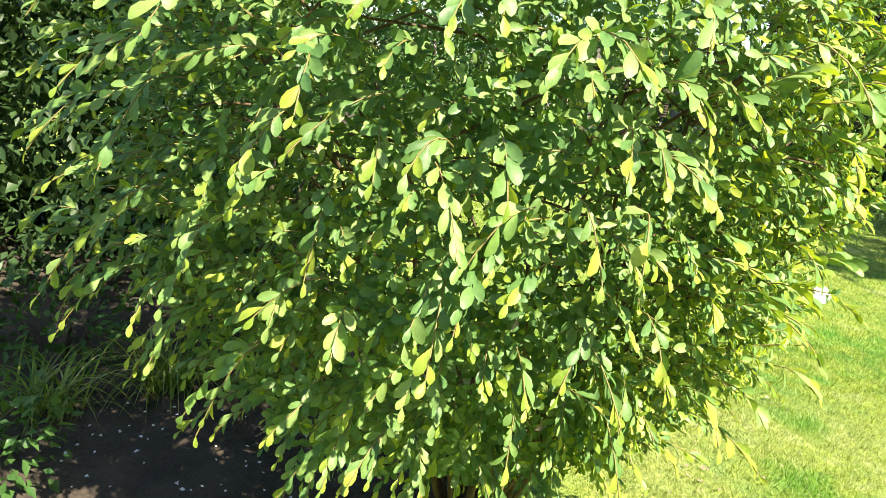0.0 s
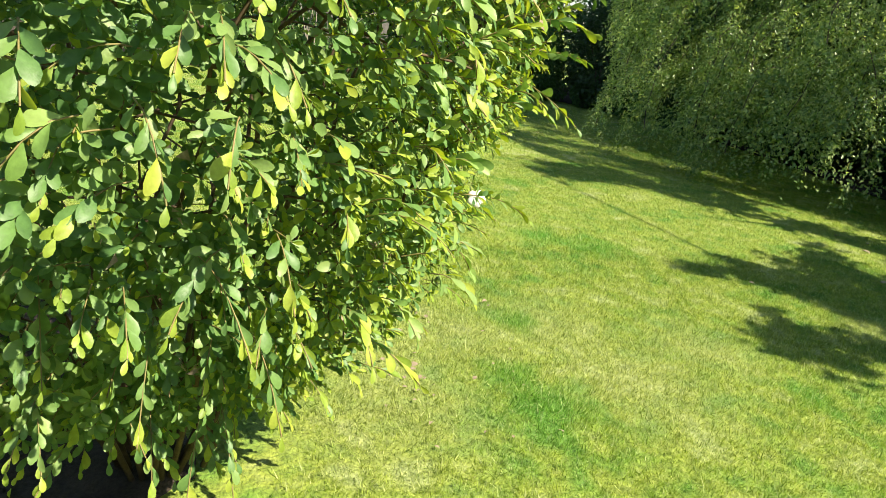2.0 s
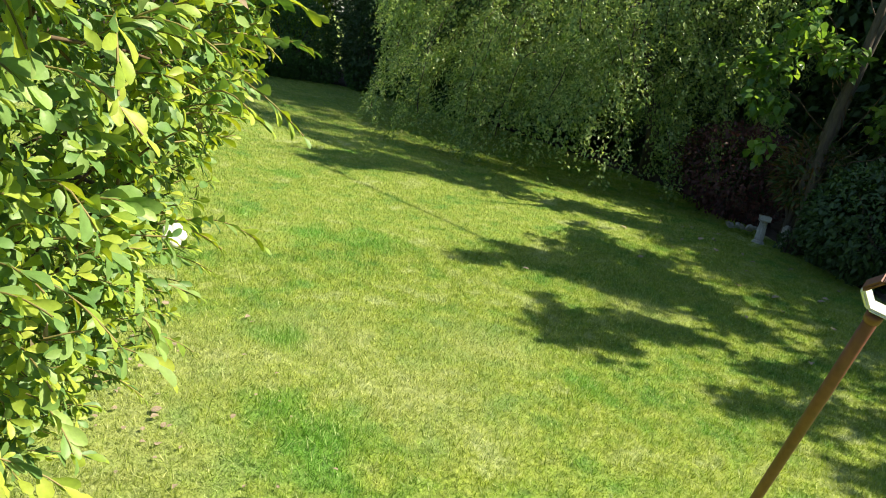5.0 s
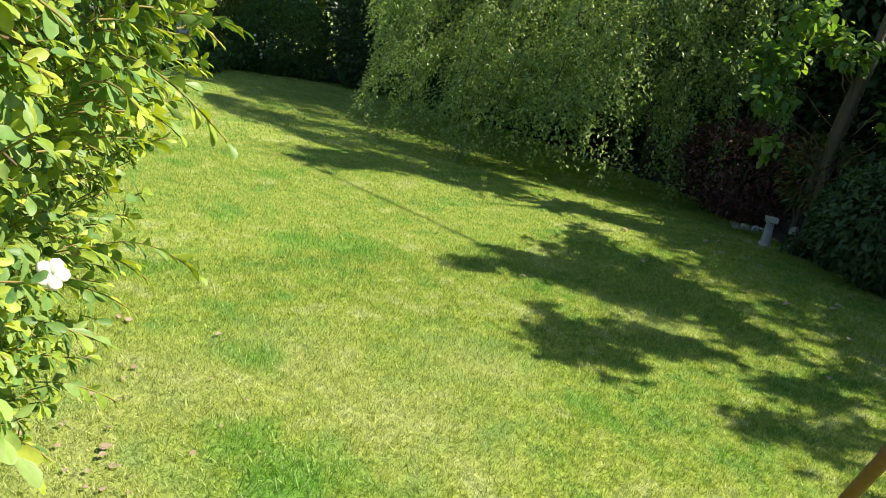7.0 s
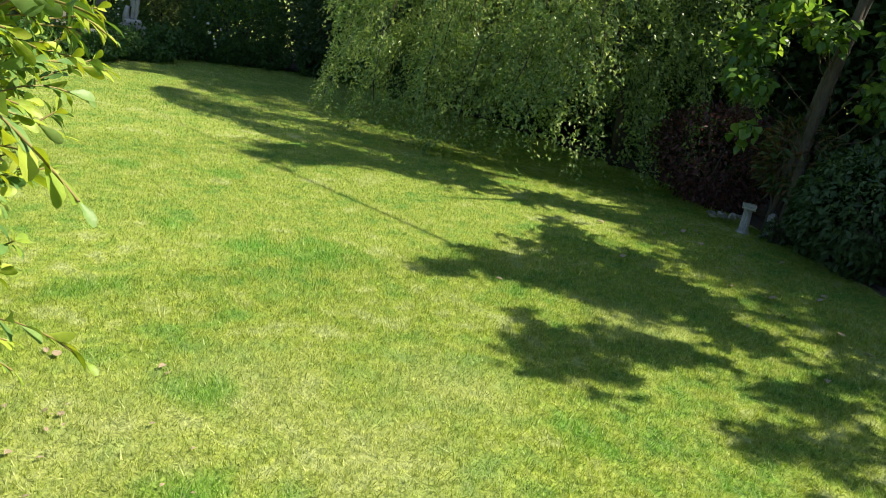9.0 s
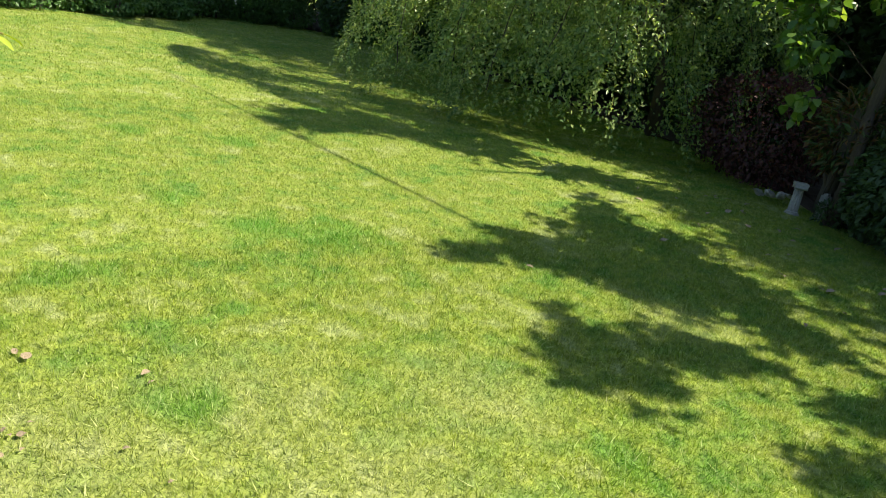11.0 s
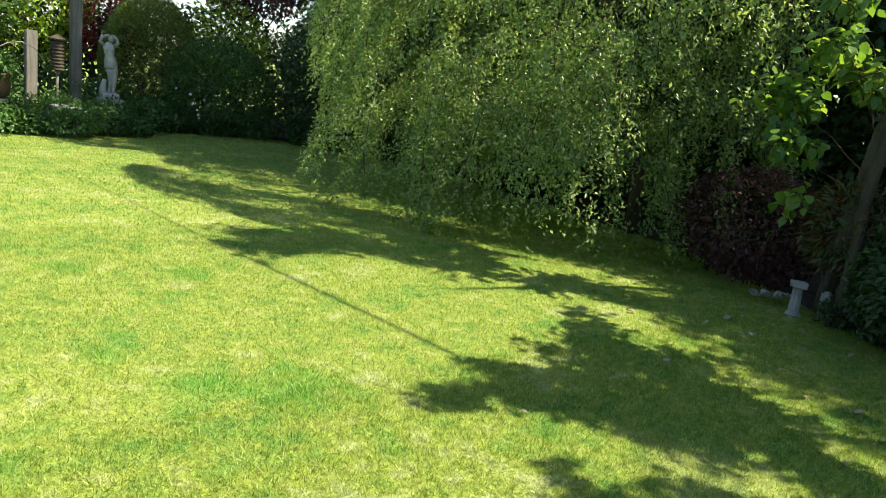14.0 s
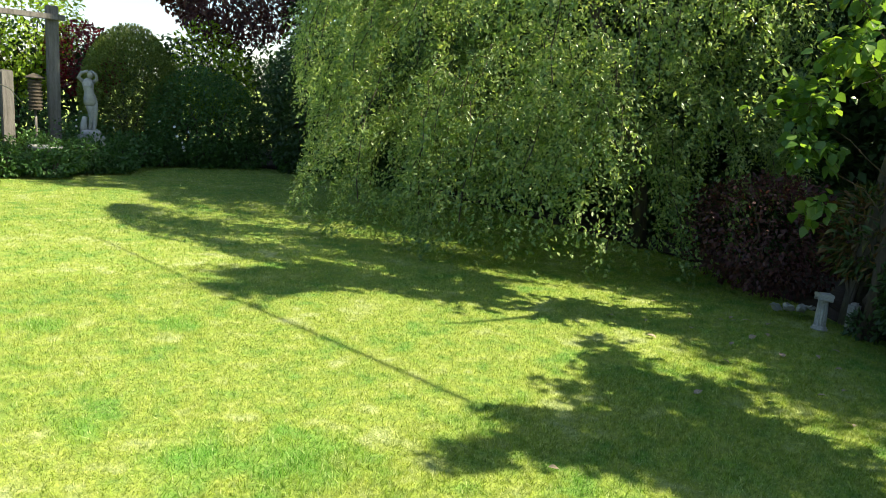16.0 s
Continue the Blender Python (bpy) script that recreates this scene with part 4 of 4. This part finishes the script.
# ---- stone things ----
def build_statue():
    bm = bmesh.new()

    def ball(c, r):
        bmesh.ops.create_uvsphere(bm, u_segments=16, v_segments=12, radius=1, matrix=Matrix.Translation(c) @ Matrix.Diagonal((*r, 1)))
    lathe(((0.15, 0.0), (0.16, 0.02), (0.155, 0.06), (0.13, 0.09)), 14, bm)
    tube([(0.045, -0.03, 0.07), (0.05, -0.025, 0.14), (0.06, -0.02, 0.24), (0.065, -0.03, 0.31), (0.06, -0.015, 0.42), (0.03, 0, 0.56)], (0.030, 0.028, 0.040, 0.038, 0.055, 0.075), 14, bm)
    tube([(-0.015, 0.0, 0.07), (-0.01, 0.0, 0.14), (0.005, -0.02, 0.24), (0.012, -0.045, 0.31), (0.0, -0.035, 0.42), (-0.02, 0, 0.56)], (0.030, 0.028, 0.040, 0.037, 0.055, 0.075), 14, bm)
    tube([(0.005, 0.0, 0.49), (0.0, 0.005, 0.56), (-0.012, 0.0, 0.64), (-0.02, -0.005, 0.71), (-0.03, -0.01, 0.79), (-0.035, 0.0, 0.86), (-0.03, 0.0, 0.90), (-0.02, -0.005, 0.94)], (0.088, 0.107, 0.095, 0.072, 0.083, 0.092, 0.07, 0.036), 16, bm)
    ball((-0.07, -0.072, 0.815), (0.032, 0.026, 0.03))
    ball((0.005, -0.075, 0.815), (0.032, 0.026, 0.03))
    ball((0.0, -0.015, 1.0), (0.05, 0.06, 0.066))
    ball((0.02, 0.03, 1.02), (0.055, 0.05, 0.05))
    tube([(0.045, 0, 0.88), (0.10, -0.03, 0.93), (0.085, -0.05, 1.01), (0.02, -0.06, 1.055)], (0.034, 0.029, 0.025, 0.02), 12, bm)
    tube([(-0.105, 0, 0.88), (-0.175, -0.03, 0.945), (-0.13, -0.05, 1.02), (-0.03, -0.05, 1.06)], (0.034, 0.029, 0.026, 0.02), 12, bm)
    tube([(-0.10, 0.03, 0.04), (-0.115, 0.03, 0.14), (-0.10, 0.02, 0.24), (-0.085, 0.02, 0.31)], (0.075, 0.06, 0.048, 0.04), 9, bm)
    tube([(0.0, 0.05, 0.3), (0.02, 0.055, 0.45), (0.0, 0.05, 0.55)], (0.05, 0.06, 0.05), 9, bm)
    ob = part("statue", bm, STONE)
    ob.matrix_basis = pose(5.34, 15.2, 0.574, 0, 0, -15)
    tagged(ob, "white weathered stone garden statue on a low plinth", "statue")
    pl = part("plinth", box((0.36, 0.36, 0.574), (0, 0, 0.287), 0.015), STONE, smooth=False)
    pl.location = (5.34, 15.2, 0)
    tagged(pl, "square stone plinth half hidden by plants", "plinth")


build_statue()


def build_pillar():
    root = thing("ornamental_pillar", (7.93, 4.27, 0), "small fluted grey-white stone column at the lawn's edge", "pillar")
    bm = bmesh.new()
    sides, H = 48, 0.215
    rings = []
    for z, r in ((0.035, 0.046), (0.10, 0.046), (0.035 + H, 0.040)):
        rings.append([bm.verts.new(((r - (0.006 if j % 4 in (1, 2) else 0)) * math.cos(math.tau * j / sides), (r - (0.006 if j % 4 in (1, 2) else 0)) * math.sin(math.tau * j / sides), z)) for j in range(sides)])
    for r0, r1 in zip(rings, rings[1:]):
        for j in range(sides):
            bm.faces.new((r0[j], r0[(j + 1) % sides], r1[(j + 1) % sides], r1[j]))
    part("shaft", bm, STONE, root, smooth=False)
    part("base", lathe(((0.066, 0), (0.066, 0.016), (0.056, 0.02), (0.058, 0.03), (0.047, 0.037)), 24), STONE, root)
    cap = lathe(((0.041, 0.248), (0.05, 0.256), (0.052, 0.268), (0.046, 0.272)), 24)
    box((0.135, 0.12, 0.03), (0, 0, 0.290), 0.004, cap)
    for s in (-1, 1):
        tube([(s * 0.056, -0.055, 0.262), (s * 0.056, 0.055, 0.262)], (0.017, 0.017), 12, cap)
    part("capital", cap, STONE, root, smooth=False)
    root.rotation_euler = (0, radians(4), radians(35))


build_pillar()
bm = bmesh.new()
rng = np.random.default_rng(8)
for c, s in (((-0.12, 0.05, 0.03), (0.10, 0.035, 0.022)), ((-0.02, 0.01, 0.035), (0.09, 0.04, 0.03)), ((0.07, -0.03, 0.04), (0.07, 0.03, 0.035)), ((0.14, -0.05, 0.055), (0.055, 0.03, 0.02))):
    bmesh.ops.create_icosphere(bm, subdivisions=2, radius=1, matrix=Matrix.Translation(c) @ Euler((0.2, 0.3, 0.4)).to_matrix().to_4x4() @ Matrix.Diagonal((*s, 1)))
for v in bm.verts:
    v.co += Vector(rng.normal(size=3)) * 0.008
    v.co.z = max(v.co.z, 0.0)
ob = part("stone_ornament", bm, STONE, smooth=False)
ob.location = (8.06, 4.56, 0.055)
ob.rotation_euler = (0, 0, radians(-30))
tagged(ob, "low broken white stone ornament lying in the border", "ornament")
ob = part("stone_block", box((0.10, 0.08, 0.25), (0, 0, 0.125), 0.02), STONE, smooth=False)
ob.location = (8.12, 4.10, 0.0)
tagged(ob, "pale stone block beside the small column", "stone")


def build_urn():
    root = thing("planter_urn", (3.5, 14.45, 0), "dark clay bowl planter on a grey stone column", "planter")
    part("column", lathe(((0.2, 0), (0.2, 0.06), (0.15, 0.09), (0.14, 0.42), (0.18, 0.46), (0.18, 0.5)), 20), WOOD, root)
    part("bowl", lathe(((0.13, 0.5), (0.19, 0.55), (0.23, 0.68), (0.235, 0.82), (0.265, 0.84), (0.265, 0.88), (0.23, 0.88), (0.21, 0.82)), 28), CLAY, root)
    shr = np.random.default_rng(90)
    p, d = crown_points(shr, 700, (0, 0, 0.98), (0.32, 0.30, 0.24), 0.3, 0.2)
    v, f = droop_leaves(shr, p, d, 0.07)
    tagged(part("foliage", raw_mesh("foliage", v, f), GREEN_LEAF, root), kind="stuff")


build_urn()


def build_bird_bath():
    root = thing("bird_bath", (4.5, 14.55, 0), "pale stone bird bath bowl among low plants", "bird bath")
    part("pedestal", lathe(((0.17, 0), (0.17, 0.05), (0.10, 0.09), (0.09, 0.28), (0.13, 0.33)), 20), STONE, root)
    part("bowl", lathe(((0.13, 0.33), (0.18, 0.36), (0.24, 0.41), (0.24, 0.445), (0.21, 0.445), (0.15, 0.40), (0.05, 0.385)), 28), STONE, root)


build_bird_bath()


# ---- garden fork by the path ----
def build_tool():
    top, foot = Vector((2.05, 0.92, 1.165)), Vector((2.80, 1.37, 0.0))
    root = thing("garden_tool", foot, "leaning garden tool with reddish brown shaft and open hexagonal grip", "garden tool")
    d = top - foot
    along = d.normalized()
    part("shaft", tube([along * -0.02, d * 0.35, d * 0.7, d], (0.0145, 0.0145, 0.014, 0.0135), 14), SHAFT, root)
    part("ferrule", tube([d * 0.985, d * 1.0], (0.0165, 0.016), 14), SHAFT, root)
    # open six-sided grip in a plane across the view of the path
    side = along.cross(Vector((0.92, 0.33, -0.2))).normalized()
    centre = d + along * 0.05 + Vector((0.777, -0.629, 0.0)) * 0.010
    R = 0.048
    corners = [centre + (along * math.cos(math.radians(a)) + side * math.sin(math.radians(a))) * R for a in (150, 210, 270, 330, 30, 90)]
    mats = (WHITE, YELLOW, SHAFT, SHAFT, SHAFT, WHITE)
    for i in range(6):
        a, b = corners[i], corners[(i + 1) % 6]
        bm = box(((b - a).length * 1.04, 0.030, 0.010), (0, 0, 0), 0.004)
        x = (b - a).normalized()
        z = ((a + b) / 2 - centre).normalized()
        M = Matrix((x, z.cross(x), z)).transposed().to_4x4()
        M.translation = (a + b) / 2
        ob = part("grip", bm, mats[i], root, ("white plastic grip bar", "yellow grip bar", "brown grip bar")[0 if mats[i] is WHITE else (1 if mats[i] is YELLOW else 2)], smooth=False)
        ob.matrix_basis = M


build_tool()

# ---- washing line from the tree to the pergola ----
pts, rad = [], []
for k in range(25):
    f = k / 24
    pts.append((6.84 + (4.3 - 6.84) * f, 2.13 + (15.5 - 2.13) * f, 4.2 + (2.50 - 4.2) * f - 0.5 * f * (1 - f)))
    rad.append(max(0.003, 0.017 * (1 - 1.3 * f)))
ob = part("washing_line", tube(pts, rad, 8), RUBBER)
tagged(ob, "dark line strung from the tree to the pergola post", "washing line")


# ---- fallen leaves on the lawn ----
def build_litter():
    rng = np.random.default_rng(77)
    shapes = []
    for k in range(4):
        v = FULL * np.array((1, 0.55 + 0.1 * k, 1))
        v[:, 2] += 0.05 * np.sin(v[:, 0] * (3 + k)) + rng.normal(size=len(v)) * 0.02
        v[:, 2] -= v[:, 2].min()
        me = raw_mesh("fallen_leaf", v, FULL_T)
        me.materials.append(DRYLEAF)
        shapes.append(me)
    known = ((5.29, 2.80), (5.80, 2.82), (4.97, 2.16), (6.37, 4.23), (5.75, 4.07), (4.2, 3.89), (1.28, 2.77), (1.34, 2.82), (1.93, 3.54), (1.97, 3.49), (1.59, 3.87), (1.63, 3.82))
    spots = list(known)
    while len(spots) < 110:
        if len(spots) < 54:
            x, y = rng.uniform(5.6, 7.6), rng.uniform(1.9, 5.6)
            if x < 5.6 + (y - 1.9) * 0.25:
                continue
        else:
            x, y = 1.05 + abs(rng.normal()) * 0.35, rng.uniform(2.2, 3.5)
        spots.append((x, y))
    for i, (x, y) in enumerate(spots):
        ob = new("fallen_leaf", shapes[i % 4])
        small = x < 2.3 and i >= len(known)
        size = rng.uniform(0.016, 0.03) if small else rng.uniform(0.03, 0.045) if x < 2.3 else rng.uniform(0.045, 0.075)
        ob.matrix_basis = pose(x, y, float(undulation(x, y)) + 0.016, rng.uniform(-15, 15), rng.uniform(-15, 15), rng.uniform(0, 360)) @ Matrix.Scale(size, 4)
        tagged(ob, "dry curled brown leaf lying on the grass", "leaf", "fallen leaves on the lawn")


build_litter()


# ---- behind the flowering shrub ----
shrub("yellow_flowered_shrub", (-0.75, 3.35), (0.6, 0.5, 0.95), 0.95, 3200, 0.05, GREEN_LEAF, "dark green shrub with small yellow flowers in shade", seed=81, inner=0.4)


def build_tuft(at, n, seed):
    rng = np.random.default_rng(seed)
    p = np.zeros((n, 3)) + np.stack((rng.normal(size=n) * 0.06, rng.normal(size=n) * 0.06, np.zeros(n)), 1)
    vs, fs = [], []
    q = rng.uniform(0, math.tau, n)
    L = rng.uniform(0.2, 0.5, n)
    o = np.stack((np.cos(q), np.sin(q), 0 * q), 1)
    sd = np.stack((-np.sin(q), np.cos(q), 0 * q), 1) * 0.005
    k = 6
    for j in range(k + 1):
        t = j / k
        c = p + o * (L * t * 0.8)[:, None] + np.array((0, 0, 1)) * (L * (1.3 * t - 1.1 * t * t))[:, None]
        w = sd * (1 - t * 0.9)
        vs.append(np.stack((c - w, c + w), 1))
    v = np.stack(vs, 1)
    for j in range(k):
        a = j * 2
        fs += [(a, a + 1, a + 3), (a, a + 3, a + 2)]
    f = np.array(fs)[None] + (np.arange(n) * 2 * (k + 1))[:, None, None]
    ob = part("grass_tuft", raw_mesh("grass_tuft", v.reshape(-1, 3), f.reshape(-1, 3)), GRASS, smooth=False)
    ob.location = (*at, 0.03)
    tagged(ob, "arching tuft of long grass in the shaded bed", "grass")


build_tuft((-0.95, 2.75), 140, 1)
build_tuft((-1.3, 2.45), 90, 2)
for i, (x, y) in enumerate(((-1.5, 2.9), (-1.9, 2.3), (-1.35, 1.95), (-2.3, 2.9), (-0.5, 2.95))):
    shrub("low_shrub", (x, y), (0.35, 0.3, 0.22), 0.18, 420, 0.05, GREEN_LEAF, "low leafy plant in the shaded bed", seed=120 + i, inner=0.3, stems=3, group="plants in the shaded bed")


# ---- flowers on the shrubs ----
def flowers(parent, material, n, centre, radii, size, seed, half=None):
    """Small five-lobed blossoms over the face of a crown, each a part of its shrub."""
    rng = np.random.default_rng(seed)
    bm = bmesh.new()
    for k in range(5):
        q = k * math.tau / 5
        bmesh.ops.create_icosphere(bm, subdivisions=1, radius=1, matrix=Matrix.Translation((0.6 * math.cos(q), 0.6 * math.sin(q), 0)) @ Matrix.Rotation(q, 4, "Z") @ Matrix.Diagonal((0.55, 0.42, 0.2, 1)))
    me = bpy.data.meshes.new("blossom")
    bm.to_mesh(me)
    bm.free()
    me.materials.append(material)
    for i in range(n):
        d = unit(rng.normal(size=3))
        if half is not None and d @ np.array(half) < 0:
            d = -d
        p = np.array(centre) + d * np.array(radii) * rng.uniform(0.9, 1.05)
        if p[2] < 0.08:
            continue
        ob = new("blossom", me)
        ob.parent = parent
        ob.matrix_basis = Matrix.Translation(p) @ Vector(d).to_track_quat("Z", "Y").to_matrix().to_4x4() @ Matrix.Scale(size * rng.uniform(0.7, 1.2), 4)


def named_at(name, x, y):
    return min((o for o in scene.objects if o.parent is None and o.name.split(".")[0] == name), key=lambda o: (o.location.x - x) ** 2 + (o.location.y - y) ** 2)


flowers(named_at("yellow_flowered_shrub", -0.75, 3.35), YPETAL, 60, (0, 0, 0.95), (0.6, 0.5, 0.95), 0.014, 1, (0.2, -1, 0.3))
flowers(named_at("leafy_shrub", 7.75, 1.75), ORANGE, 26, (0, 0, 0.75), (0.68, 0.78, 0.72), 0.026, 2, (-0.8, 0.5, 0.3))
flowers(named_at("round_shrub", 7.6, 15.9), PETAL, 10, (-0.7, -0.3, 0.55), (0.5, 0.5, 0.45), 0.026, 3, (-0.5, -0.8, 0))
flowers(named_at("low_shrub", 5.6, 16.2), PETAL, 10, (0, 0, 0.5), (0.5, 0.4, 0.5), 0.024, 4, (-0.2, -1, 0.2))


def build_lantern():
    root = thing("garden_lantern", (4.55, 15.35, 0), "dark ribbed lantern on a pole in the far bed", "lantern")
    part("pole", tube([(0, 0, 0), (0, 0, 0.95)], (0.02, 0.02), 10), WOOD, root)
    prof = []
    for k in range(9):
        z = 0.95 + k * 0.055
        prof += [(0.10, z), (0.115, z + 0.02), (0.085, z + 0.04)]
    part("body", lathe(prof, 18), BARK, root)
    part("cap", lathe(((0.15, 1.45), (0.14, 1.47), (0.02, 1.53)), 18), BARK, root)


build_lantern()


def build_climber():
    rng = np.random.default_rng(63)
    root = thing("bare_climber", (2.55, 14.6, 0), "straggly climber with bare arching stems in the far bed", "climber")
    for i in range(9):
        q = rng.uniform(0, math.tau)
        e = (rng.normal() * 0.5, rng.normal() * 0.25, rng.uniform(0.9, 1.9))
        f = (e[0] + rng.normal() * 0.35, e[1], e[2] - rng.uniform(0.2, 0.9))
        b0 = np.array((0.1 * math.cos(q), 0.1 * math.sin(q), 0))
        pts = [(1 - u) ** 3 * b0 + 3 * u * (1 - u) ** 2 * (b0 * 0.5 + np.array(e) * 0.5) + 3 * u * u * (1 - u) * (np.array(e) + np.array((0, 0, 0.5))) + u ** 3 * np.array(f) for u in np.linspace(0, 1, 10)]
        part("stem", tube(pts, np.linspace(0.014, 0.005, len(pts)), 6), PALE_STEM, root)


build_climber()


def build_petals():
    rng = np.random.default_rng(99)
    n = 160
    x, y = rng.uniform(-1.9, -0.1, n), rng.uniform(1.35, 2.6, n)
    base = np.stack((x, y, np.full(n, 0.045)), 1)
    q = rng.uniform(0, math.tau, n)
    along = np.stack((np.cos(q), np.sin(q), rng.normal(size=n) * 0.2), 1)
    up = np.tile(np.array((0.0, 0.0, 1.0)), (n, 1)) + rng.normal(size=(n, 3)) * 0.2
    L = rng.uniform(0.008, 0.02, n)
    ob = part("fallen_petals", leaf_mesh("fallen_petals", base, along, up, L, L * 0.8), PETAL, smooth=False)
    tagged(ob, "scattered white petals on the dark soil", "petals", kind="stuff")


build_petals()
